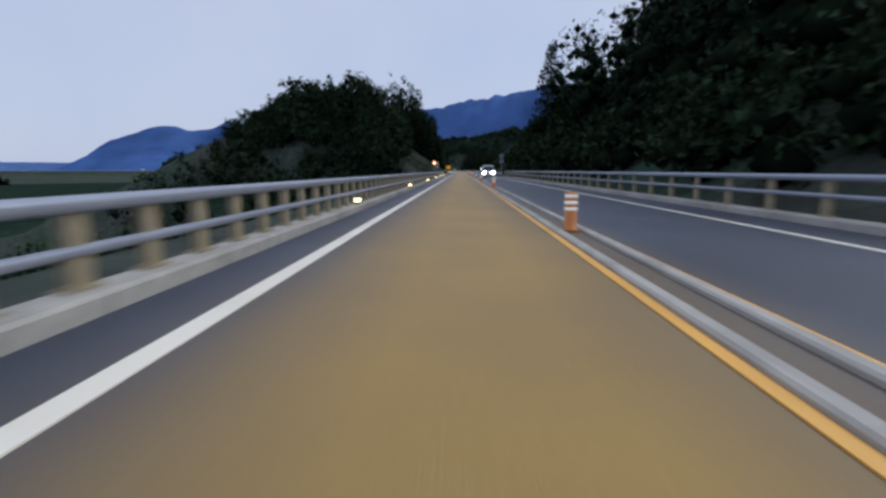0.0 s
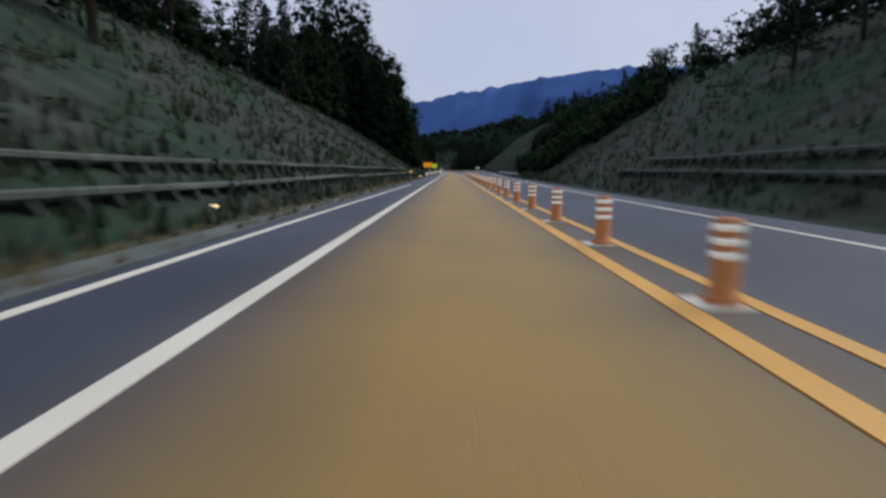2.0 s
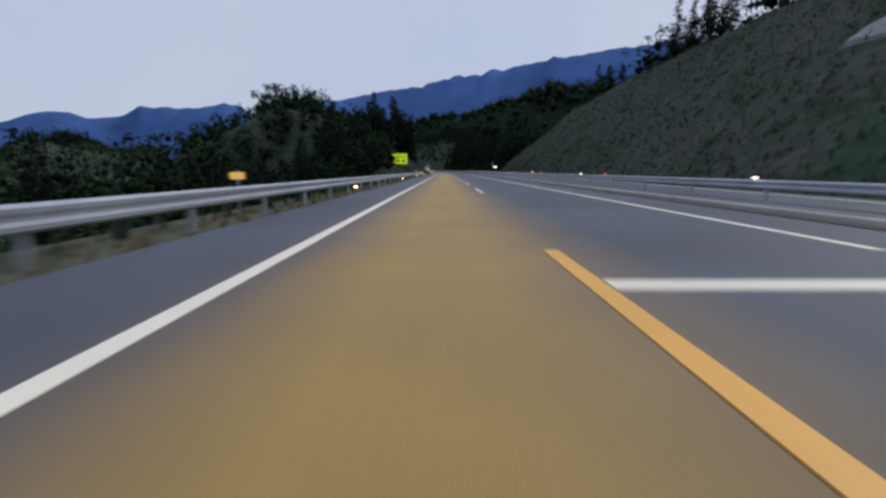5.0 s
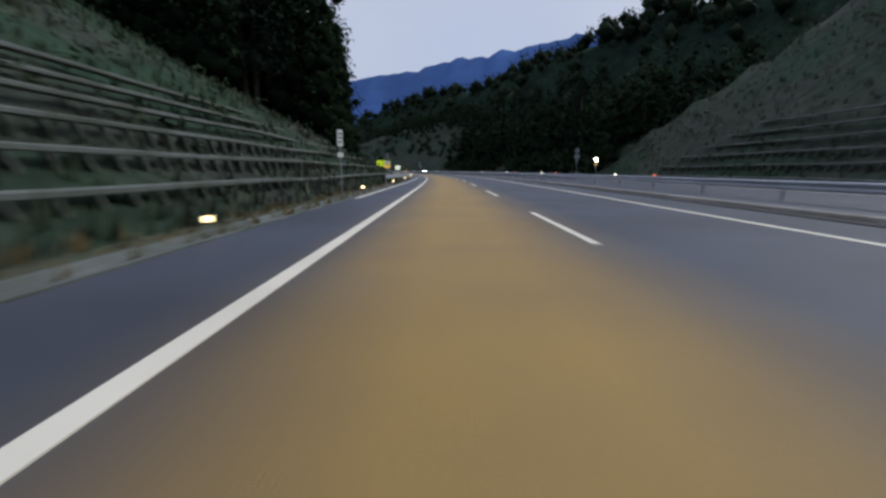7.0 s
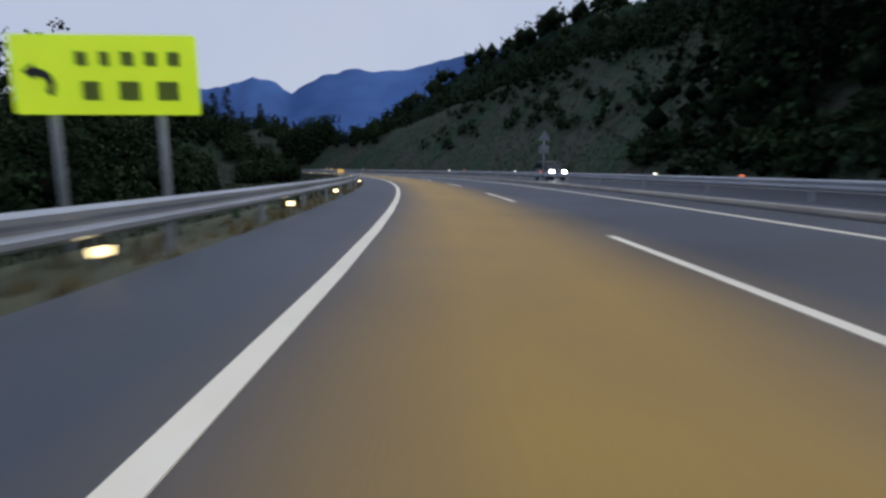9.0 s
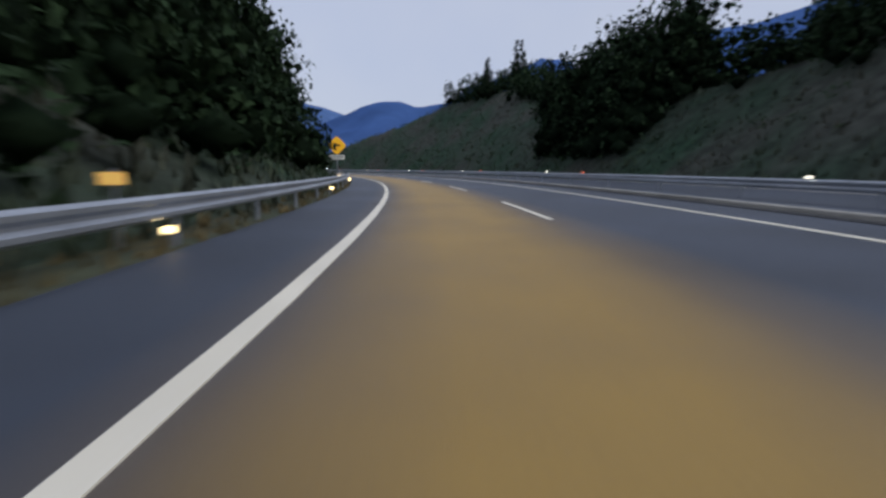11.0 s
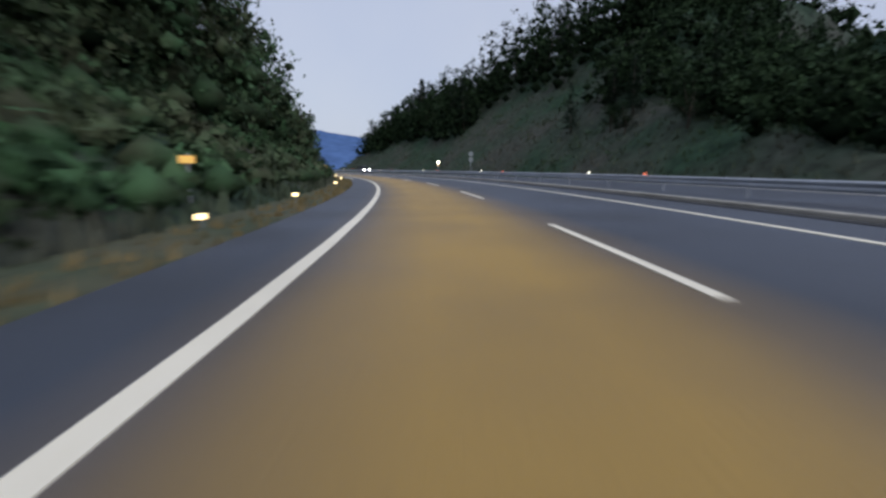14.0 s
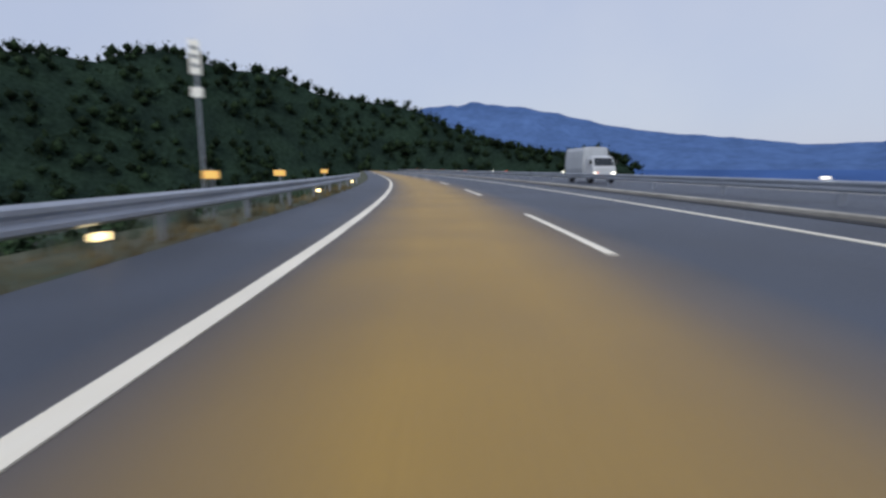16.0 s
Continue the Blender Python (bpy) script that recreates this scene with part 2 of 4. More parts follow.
class Bag:
    """Collects corners and faces, in true metres."""

    def __init__(self):
        self.v, self.f = [], []

    def add(self, verts, faces):
        k = len(self.v)
        self.v += verts
        self.f += [tuple(i + k for i in f) for f in faces]
        return self

    def box(self, x, y, z, w, l, h, b=0.0):
        """A box with its base centre at x, y, z and its upper edges chamfered by b."""
        lo = [(x - w / 2, y - l / 2), (x + w / 2, y - l / 2), (x + w / 2, y + l / 2), (x - w / 2, y + l / 2)]
        hi = [(x - w / 2 + b, y - l / 2 + b), (x + w / 2 - b, y - l / 2 + b), (x + w / 2 - b, y + l / 2 - b), (x - w / 2 + b, y + l / 2 - b)]
        rings = [[(*p, z) for p in lo], [(*p, z + h - b) for p in lo]] + ([[(*p, z + h) for p in hi]] if b else [])
        return self.rings(rings)

    def rings(self, rings, cap=True):
        n = len(rings[0])
        v = [p for r in rings for p in r]
        f = [(k * n + i, k * n + (i + 1) % n, (k + 1) * n + (i + 1) % n, (k + 1) * n + i) for k in range(len(rings) - 1) for i in range(n)]
        if cap:
            f += [tuple(reversed(range(n))), tuple(range((len(rings) - 1) * n, len(rings) * n))]
        return self.add(v, f)

    def tube(self, points, radii, n=8):
        """A round bar through points."""
        rings = []
        for i, p in enumerate(points):
            a, b = Vector(points[max(i - 1, 0)]), Vector(points[min(i + 1, len(points) - 1)])
            w = (b - a).normalized()
            u = w.cross((0, 0, 1) if abs(w.z) < 0.9 else (0, 1, 0)).normalized()
            q = w.cross(u)
            r = radii[i] if isinstance(radii, (list, tuple)) else radii
            rings.append([tuple(Vector(p) + r * (math.cos(t) * u + math.sin(t) * q)) for t in [2 * math.pi * j / n for j in range(n)]])
        return self.rings(rings)

    def disc(self, y, r, z, thick=0.03, n=28, x=0.0):
        """A round plate that faces -y."""
        ring = [(x + r * math.cos(2 * math.pi * j / n), z + r * math.sin(2 * math.pi * j / n)) for j in range(n)]
        return self.rings([[(a, y + thick, b) for a, b in ring], [(a, y, b) for a, b in ring]])

    def plate(self, outline, y, thick=0.03):
        """A flat plate with an outline of (x, z) that faces -y."""
        return self.rings([[(a, y + thick, b) for a, b in outline], [(a, y, b) for a, b in outline]])

    def sweep(self, profile, s0, s1, step, shift=0.0, rise=0.0):
        """A profile of (d, z) drawn along the road; shift and rise may be functions of s."""
        n = max(1, round((s1 - s0) / step))
        rings = []
        for i in range(n + 1):
            s = s0 + (s1 - s0) * i / n
            dd = shift(s) if callable(shift) else shift
            zz = rise(s) if callable(rise) else rise
            rings.append([at(s, d + dd, z + zz) for d, z in profile])
        return self.rings(rings)

    def mesh(self, name, material, origin=(0, 0, 0), smooth=False):
        me = bpy.data.meshes.new(name)
        o = origin
        me.from_pydata([((x - o[0]) * S, (y - o[1]) * S, (z - o[2]) * S) for x, y, z in self.v], [], self.f)
        bm = bmesh.new()
        bm.from_mesh(me)
        if len(bm.faces) < 60000:
            bmesh.ops.recalc_face_normals(bm, faces=bm.faces)
        bm.to_mesh(me)
        bm.free()
        if smooth:
            me.polygons.foreach_set("use_smooth", [True] * len(me.polygons))
        me.materials.append(material)
        return me


def part(name, bag, material, parent=None, label="", origin=(0, 0, 0), smooth=False):
    """One mesh object under its thing; corners are given in the thing's own axes, or in the world's with the thing's base as origin."""
    ob = new(name, bag.mesh(name, material, origin, smooth))
    if parent is not None:
        ob.parent = parent
    return tagged(ob, label)


def thing(name, label, category, place=(0, 0, 0), turn=0.0, group="", kind=""):
    """An Empty at the thing's base that carries its parts."""
    ob = new(name)
    ob.empty_display_size = 0.2
    ob.matrix_basis = pose(place[0] * S, place[1] * S, place[2] * S, 0, 0, turn)
    return tagged(ob, label, category, group, kind)


def spot(s, d, z=0.0, turn=0.0):
    """The pose of a thing beside the road, facing along it."""
    x, y, z = at(s, d, z)
    return pose(x * S, y * S, z * S, 0, 0, math.degrees(along(s)[2]) + turn)


def stand(ob, s, d, z=0.0, turn=0.0):
    ob.matrix_basis = spot(s, d, z, turn)
    return ob


# ---------------------------------------------------------------- the lie of the land
RIGHT_WHITE = [(-200, 8.0), (110, 8.0), (150, 8.6), (205, 10.5), (240, 12.9), (300, 17.0), (380, 21.5), (1600, 21.5)]
RIGHT_ORANGE = [(-200, 4.42), (112, 4.42), (120, 4.46), (150, 4.66), (178, 4.98), (205, 5.8), (240, 7.6), (275, 9.6), (300, 11.0), (1600, 11.0)]
LEFT_ORANGE = [(-200, 3.56), (0, 3.6), (30, 3.73), (90, 3.76), (120, 3.77), (150, 3.88), (178, 4.06), (205, 4.0), (236, 3.72), (300, 3.72)]
LEFT_EDGE = [(-200, -0.9), (97, -0.9), (100, -2.1), (120, -2.3), (775, -2.3), (812, -1.5), (832, -1.6), (848, -2.0), (861, -2.5), (875, -2.65), (890, -1.9), (900, -1.68), (985, -1.65), (1010, -1.75), (1040, -2.25), (1600, -2.25)]
LEFT_HILL = [(-200, -12), (72, -12), (86, 4), (100, 11), (150, 13), (200, 13), (226, 12), (240, 0), (252, -4), (372, -4), (392, 2), (406, 12.5),
             (440, 16), (470, 14.5), (488, 4), (502, -3), (600, -3), (700, -2), (716, 5), (735, 12), (760, 15), (830, 14), (868, 12), (880, 8),
             (895, 8), (910, 14), (985, 17), (1000, 22), (1028, 22), (1040, 8), (1052, -4), (1600, -5)]
RIGHT_HILL = [(-200, 5), (85, 5), (110, 9), (150, 13), (200, 15), (300, 20), (380, 26), (430, 28), (486, 24), (505, 6), (520, 3), (600, 6), (622, 14), (645, 24), (690, 24),
              (735, 13), (768, 8.5), (785, 9), (797, 10), (810, 15), (825, 20), (850, 19), (868, 14), (885, 10), (896, 6.5), (906, 2.5), (916, 0), (942, 0), (960, 3), (975, 6), (988, 10), (1000, 26), (1040, 28), (1066, 19), (1080, 12), (1092, 5), (1100, -2), (1125, -3), (1600, -5)]


def toe_left(s):
    return 3.3


def toe_right(s):
    return table(RIGHT_WHITE, s) + 3.0


def bank(x, h, steep=0.62, level=18.0):
    """Height of a bank x metres beyond its toe that climbs (or falls) to h."""
    if x <= 0:
        return 0.0
    if h >= 0:
        run = h / steep + 0.01
        if x < run:
            return steep * x
        over = x - run
        return max(-14.0, h + 0.15 * min(over, level) * min(1.0, h / 6) - 0.45 * max(0.0, over - level * 1.4))
    return max(-0.6 * x, h) - 0.12 * max(0.0, x - 12)


def land(s, d):
    rough = noise.noise(Vector((s * 0.07, d * 0.07, 3.1))) * 0.9 + noise.noise(Vector((s * 0.3, d * 0.3, 7.7))) * 0.25
    if d < 0:
        x = -d - toe_left(s)
        z = bank(x, table(LEFT_HILL, s), 0.62, 9.0)
    else:
        x = d - toe_right(s)
        z = bank(x, table(RIGHT_HILL, s), 0.62 + 0.28 * min(1.0, max(0.0, (s - 200) / 180)))
    return z + rough * min(1.0, max(0.0, x - 0.5) / 5) - 0.10


# ---------------------------------------------------------------- ground, road and markings


def spread(a, b, first, grow):
    """Distances from a to b in growing steps."""
    out, step = [a], first
    while out[-1] < b:
        out.append(min(b, out[-1] + step))
        step *= grow
    return out


def build_ground():
    bag = Bag()
    near = spread(0, 170, 0.9, 1.12)
    far = spread(0, 330, 0.9, 1.12)
    stations = list(range(-80, 1330, 4))
    rows = []
    for s in stations:
        tl, tr = toe_left(s), toe_right(s)
        ds = [-tl - x for x in reversed(near)] + [-1.0, 2.0, 5.0] + [tr - 2.5] + [tr + x for x in far]
        rows.append([at(s, d, land(s, d)) for d in ds])
    n = len(rows[0])
    bag.add([p for r in rows for p in r], [(k * n + i, k * n + i + 1, (k + 1) * n + i + 1, (k + 1) * n + i) for k in range(len(rows) - 1) for i in range(n - 1)])
    ob = part("ground", bag, M["slope"], smooth=True)
    tagged(ob, "grassy cuttings and embankments beside the motorway", "ground", kind="structure")
    # the valley floor that carries on to the horizon
    plain = Bag()
    ring = []
    for r in (0.0, 300, 700, 1300, 2600, 4400, 9000):
        ring.append([(-150 + r * math.cos(2 * math.pi * j / 48), 500 + r * math.sin(2 * math.pi * j / 48), -13.0 - r * 0.002) for j in range(48)])
    plain.rings(ring, cap=False)
    tagged(part("ground_valley", plain, M["woods"], smooth=True), "dark wooded valley floor reaching the horizon", "ground", kind="structure")


def strip(name, profile_d, z0, z1, s0, s1, step, material, label, shift=0.0):
    d0, d1 = profile_d
    ob = part(name, Bag().sweep([(d0, z0), (d1, z0), (d1, z1), (d0, z1)], s0, s1, step, shift), material)
    return tagged(ob, label, name.split("_")[0], kind="structure")


def build_verge():
    rings = []
    for i in range(309):
        s = 98 + 4 * i
        e = table(LEFT_EDGE, s) + 0.02
        rings.append([at(s, -3.9, -0.4), at(s, e, -0.4), at(s, e, -0.045), at(s, (e - 3.9) / 2, -0.005), at(s, -3.9, 0.02)])
    strip_of = Bag().rings(rings)
    tagged(part("ground_verge", strip_of, M["grass"]), "worn grass verge beside the shoulder", "verge", kind="structure")


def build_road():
    # surface across the carriageway: (metres right of the left line, share of headlamp glow in the colour)
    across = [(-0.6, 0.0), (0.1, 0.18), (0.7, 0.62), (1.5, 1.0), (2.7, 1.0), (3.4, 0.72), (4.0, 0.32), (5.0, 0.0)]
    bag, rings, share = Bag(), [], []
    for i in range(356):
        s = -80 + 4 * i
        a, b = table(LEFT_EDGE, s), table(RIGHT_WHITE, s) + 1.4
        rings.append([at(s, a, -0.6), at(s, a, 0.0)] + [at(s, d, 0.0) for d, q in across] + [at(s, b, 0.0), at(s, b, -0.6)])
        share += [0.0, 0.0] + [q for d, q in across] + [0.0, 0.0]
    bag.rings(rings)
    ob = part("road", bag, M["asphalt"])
    ob.data.attributes.new("lamp_pool", "FLOAT", "POINT").data.foreach_set("value", share)
    tagged(ob, "dark grey asphalt motorway, headlamp glow painted tan along the driving lane", "road", kind="structure")


def line(name, d, w, s0, s1, material, label, shift=0.0, z=0.012):
    ob = part(name, Bag().sweep([(d - w / 2, 0.0), (d + w / 2, 0.0), (d + w / 2, z), (d - w / 2, z)], s0, s1, 2.0 if s1 - s0 < 40 else 4.0, shift), material)
    return tagged(ob, label, "road marking", kind="structure")


def build_markings():
    line("road_marking", 0.0, 0.20, -80, 1330, M["white"], "solid white edge line on the asphalt")
    line("road_marking", 0.0, 0.15, -80, 1330, M["white"], "white edge line of the opposite carriageway", lambda s: table(RIGHT_WHITE, s))
    line("road_marking", 0.0, 0.18, 112, 300, M["orange"], "orange line beside the median poles", lambda s: table(RIGHT_ORANGE, s))
    line("road_marking", 0.0, 0.12, -80, 110, M["orange"], "narrow orange line along the median kerb", lambda s: table(LEFT_ORANGE, s))
    line("road_marking", 0.0, 0.22, 110, 300, M["orange"], "orange line along the median", lambda s: table(LEFT_ORANGE, s))
    line("road_marking", 0.0, 0.12, -80, 112, M["orange"], "orange line on the far side of the median", lambda s: table(RIGHT_ORANGE, s))
    line("road_marking", 8.5, 0.20, 300, 1330, M["white"], "solid white line along the median of the two-lane part")
    for a, b, d in ((506.8, 516, -1.3),):
        line("road_marking", d, 0.15, a, b, M["white"], "thin white line along the widened shoulder")
    line("road_marking", 0.0, 0.15, 452, 506.1, M["white"], "thin white line along the widened shoulder", lambda s: table([(452, -1.9), (472, -1.78), (502, -1.4)], s))
    line("road_marking", 0.0, 0.15, 99, 157.5, M["white"], "thin white line along the widened shoulder", lambda s: table([(99, -1.8), (128, -1.72), (148, -1.48), (157.5, -1.36)], s))
    line("road_marking", 0.0, 0.15, 825, 872, M["white"], "thin white line along the widened shoulder", lambda s: table([(825, -1.25), (842, -1.6), (861, -2.3), (872, -2.5)], s))
    line("road_marking", 0.0, 0.15, 985, 1056, M["white"], "thin white line along the widened shoulder", lambda s: table([(985, -1.25), (1012, -1.25), (1042, -1.95), (1060, -1.95)], s))
    # dashes between the two lanes: 6 m of paint, 9 m of gap
    far_end = 430.9 + 14.0
    s = far_end - 15 * 8
    dash = []
    while s < 1300:
        ob = part("lane_dash", Bag().sweep([(-0.075, 0.0), (0.075, 0.0), (0.075, 0.012), (-0.075, 0.012)], s - 6, s, 2.0, 4.12), M["white"], origin=at(s, 4.12, 0))
        x, y, z = at(s, 4.12, 0)
        ob.location = (x * S, y * S, z * S)
        tagged(ob, "white lane dash painted on the asphalt", "road marking", "lane dashes")
        s += 15
    # white bars between the two orange lines
    s = 116.5
    while s < 298:
        a, b = table(LEFT_ORANGE, s) + 0.14, table(RIGHT_ORANGE, s) - 0.12
        bag = Bag().add([at(s, a, 0), at(s, b, 0), at(s + 0.45, b, 0), at(s + 0.45, a, 0), at(s, a, 0.012), at(s, b, 0.012), at(s + 0.45, b, 0.012), at(s + 0.45, a, 0.012)],
                        [(0, 1, 2, 3), (4, 5, 6, 7), (0, 1, 5, 4), (1, 2, 6, 5), (2, 3, 7, 6), (3, 0, 4, 7)])
        o = at(s, a, 0)
        ob = part("median_bar", bag, M["white"], origin=o)
        ob.location = [c * S for c in o]
        tagged(ob, "white painted bar across the hatched median", "road marking", "median bars")
        s += 3.62


# ---------------------------------------------------------------- bridge


def build_parapet(side):
    """Concrete kerb with two steel pipes on posts."""
    s0, s1 = -60, 97 if side < 0 else 92
    d = -0.9 if side < 0 else 9.4
    base = at(0, d, 0)
    t = thing("bridge_parapet", "steel pipe parapet on a pale concrete kerb", "parapet", base, group="bridge parapets")
    k = 0.42 * side
    lo, hi = min(0, k), max(0, k)
    a = s0
    while a < s1 - 0.1:
        b = min(s1, a + 8.0)
        bag = Bag().sweep([(d + lo, -0.5), (d + hi, -0.5), (d + hi, 0.15), (d + hi - 0.04, 0.18), (d + lo + 0.04, 0.18), (d + lo, 0.15)], a, b - 0.03, 4)
        part("kerb_block", bag, M["concrete"], t, "pale weathered concrete kerb", base)
        a = b
    drop = 0.12 if side < 0 else 0.0
    for z, r, name in ((1.0 - drop, 0.075, "top_pipe"), (0.62 - drop, 0.05, "lower_pipe")):
        pipe = Bag().tube([at(s0 + 4 * i, d + side * 0.25, z) for i in range(int((s1 + 3 - s0) / 4))], r, 10)
        part(name, pipe, M["pipe"], t, "grey painted steel pipe", base, smooth=True)
    s = s0 + 1
    mesh = None
    while s < s1 - 0.5:
        if mesh is None:
            post = Bag().rings([[(-0.05, -0.12, 0.18), (0.05, -0.12, 0.18), (0.05, 0.12, 0.18), (-0.05, 0.12, 0.18)],
                                [(-0.05, -0.11, 0.6), (0.05, -0.11, 0.6), (0.05, 0.11, 0.6), (-0.05, 0.11, 0.6)],
                                [(-0.05, -0.08, 1.0 - drop), (0.05, -0.08, 1.0 - drop), (0.05, 0.08, 1.0 - drop), (-0.05, 0.08, 1.0 - drop)]])
            post.box(0, 0, 0.18, 0.22, 0.34, 0.03)
            mesh = post.mesh("post", M["post"])
        x, y, z = at(s, d + side * 0.29, 0)
        ob = new("post", mesh)
        ob.parent = t
        ob.location = ((x - base[0]) * S, (y - base[1]) * S, 0)
        s += 1.0 if side < 0 else 2.0


def build_median_kerb():
    base = at(0, 4.0, 0)
    t = thing("median_kerb", "low pale concrete median kerb between orange lines", "kerb", base)
    for lo, hi in ((0.07, 0.24), (0.60, 0.76)):
        n = 0
        for i in range(43):
            a = -58 + i * 4.0
            if a > 108:
                break
            bag = Bag().sweep([(lo, -0.05), (hi, -0.05), (hi, 0.04), (hi - 0.03, 0.06), (lo + 0.03, 0.06), (lo, 0.04)], a, a + 3.96, 3.96, lambda s: table(LEFT_ORANGE, s))
            part("kerb_stone", bag, M["concrete"], t, "", base)


# ---------------------------------------------------------------- guard rails


WAVE = [(0.0, 0.43), (0.05, 0.47), (0.05, 0.53), (0.0, 0.58), (0.0, 0.62), (0.05, 0.67), (0.05, 0.73), (0.0, 0.78), (-0.012, 0.78), (0.036, 0.727), (0.036, 0.673), (-0.012, 0.623), (-0.012, 0.577), (0.036, 0.527), (0.036, 0.473), (-0.012, 0.43)]
rail_post = None


def build_rail(s0, s1, d, face, label, group, shift=0.0, spacing=4.0):
    """A steel W-beam on posts; face +1: the beam looks to the right."""
    global rail_post
    sh = shift if callable(shift) else (lambda s: shift)
    base = at(s0, d + sh(s0), 0)
    t = thing("guardrail", label, "guard rail", base, group=group)
    prof = [(p * face, z) for p, z in WAVE]
    part("beam", Bag().sweep(prof, s0, s1, 2.0, lambda s: d + sh(s)), M["steel"], t, "dull galvanised steel W-beam", base)
    for a in (s0, s1):
        end = Bag().tube([at(a, d + sh(a) - 0.02 * face, 0.43), at(a, d + sh(a) - 0.02 * face, 0.78)], 0.09, 10)
        part("end_piece", end, M["steel"], t, "", base, smooth=True)
    if rail_post is None:
        p = Bag().tube([(0, 0, -0.6), (0, 0, 0.74)], 0.06, 8)
        p.box(0, 0, 0.74, 0.13, 0.13, 0.02)
        rail_post = p.mesh("post", M["steel"])
    s = s0 + 0.5
    while s < s1:
        x, y, z = at(s, d + sh(s) - 0.10 * face, 0)
        ob = new("post", rail_post)
        ob.parent = t
        ob.location = ((x - base[0]) * S, (y - base[1]) * S, 0)
        s += spacing


def build_rails():
    near = "steel guard rail on the grassy verge"
    build_rail(97.5, 118, -2.35, 1, near, "verge guard rails")
    build_rail(210, 406, -2.6, 1, near, "verge guard rails")
    build_rail(474, 600, -2.5, 1, near, "verge guard rails", lambda s: table([(474, -0.55), (484, 0.0)], s))
    build_rail(600, 768, -2.5, 1, near, "verge guard rails")
    build_rail(872, 916, -2.5, 1, near, "verge guard rails")
    build_rail(1017, 1120, -2.6, 1, near, "verge guard rails")
    far = "steel guard rail beyond the opposite lane"
    build_rail(198, 300, 2.3, -1, far, "far guard rails", lambda s: table(RIGHT_WHITE, s))
    build_rail(92.5, 112, 1.4, -1, far, "far guard rails", lambda s: table(RIGHT_WHITE, s))
    mid = "long steel guard rail along the median"
    for a, b in ((300, 600), (600, 900), (900, 1330)):
        build_rail(a, b, 14.5, -1, mid, "median guard rails", 0.0, 6.0)
    base = at(300, 10.2, 0)
    t = thing("median_kerb", "low concrete kerb with a dark gutter beside the median", "kerb", base)
    part("gutter", Bag().sweep([(10.55, 0.0), (11.05, 0.0), (11.05, 0.02), (10.55, 0.02)], 300, 1330, 4), M["rubber"], t, "dark gutter strip", base)
    part("kerb", Bag().sweep([(11.1, 0.0), (11.35, 0.0), (11.35, 0.11), (11.32, 0.14), (11.13, 0.14), (11.1, 0.11)], 300, 1330, 4), M["concrete"], t, "pale concrete kerb", base)
    # gutter channel beside the left verge
    for a, b in ((101, 213), (412, 480)):
        o = at(a, -2.4, 0)
        ch = thing("drain_channel", "weathered concrete drain channel beside the shoulder", "drain", o, group="drain channels")
        while a < b - 0.1:
            e = min(b, a + 4.0)
            part("channel_stone", Bag().sweep([(-2.75, -0.3), (-2.1, -0.3), (-2.1, 0.03), (-2.2, 0.03), (-2.28, -0.03), (-2.58, -0.03), (-2.65, 0.05), (-2.75, 0.05)], a, e - 0.03, 4), M["rib"], ch, "", o)
            a = e


# ---------------------------------------------------------------- retaining tiers in the cuttings


def build_crib(s0, s1, tiers, gap, side=-1, low=0.1, label="tiers of mossy concrete beams holding the cutting"):
    """Stepped beams on short raking struts that hold a cutting."""
    base = at(s0, side * 4.0 if side < 0 else toe_right(s0), 0)
    t = thing("retaining_crib", label, "retaining wall", base, group="retaining cribs")
    foot, head = [(-0.05, -0.1), (0.05, -0.1), (0.05, 0.07), (-0.05, 0.07)], 0.46
    strut = Bag().rings([[(q, 0.5 + p, -0.15) for p, q in foot], [(q, p, head) for p, q in foot]]).mesh("strut", M["rib"])
    for k in range(tiers):
        z = low + gap * k
        steep = 0.62 if side < 0 else 0.62 + 0.28 * min(1.0, max(0.0, (s0 - 200) / 180))
        toe = toe_left if side < 0 else toe_right
        out = (z + 0.45) / steep - 0.30

        def wob(s, k=k):
            return 0.16 * noise.noise(Vector((s * 0.08, k * 5.0, 0)))
        a, b = s0 + k * 1.5, s1 - k * 2.5
        prof = [(-side * p, q) for p, q in ((-0.3, 0.0), (0.10, 0.0), (0.11, 0.09), (0.08, 0.12), (-0.3, 0.12))]
        bag = Bag().sweep(prof, a, b, 2.0, lambda s: side * (toe(s) + out) + wob(s), lambda s, z=z: z + 0.45 + wob(s) * 0.6)
        part("beam", bag, M["rib"], t, "mossy concrete beam", base)
        if k > 2:
            continue
        s = a + 0.4
        while s < b:
            x, y, q = at(s, side * (toe(s) + out), z)
            ob = new("strut", strut)
            ob.parent = t
            ob.matrix_basis = pose((x - base[0]) * S, (y - base[1]) * S, q * S, 0, 0, math.degrees(along(s)[2]))
            s += 0.95


# ---------------------------------------------------------------- poles, delineators, signs


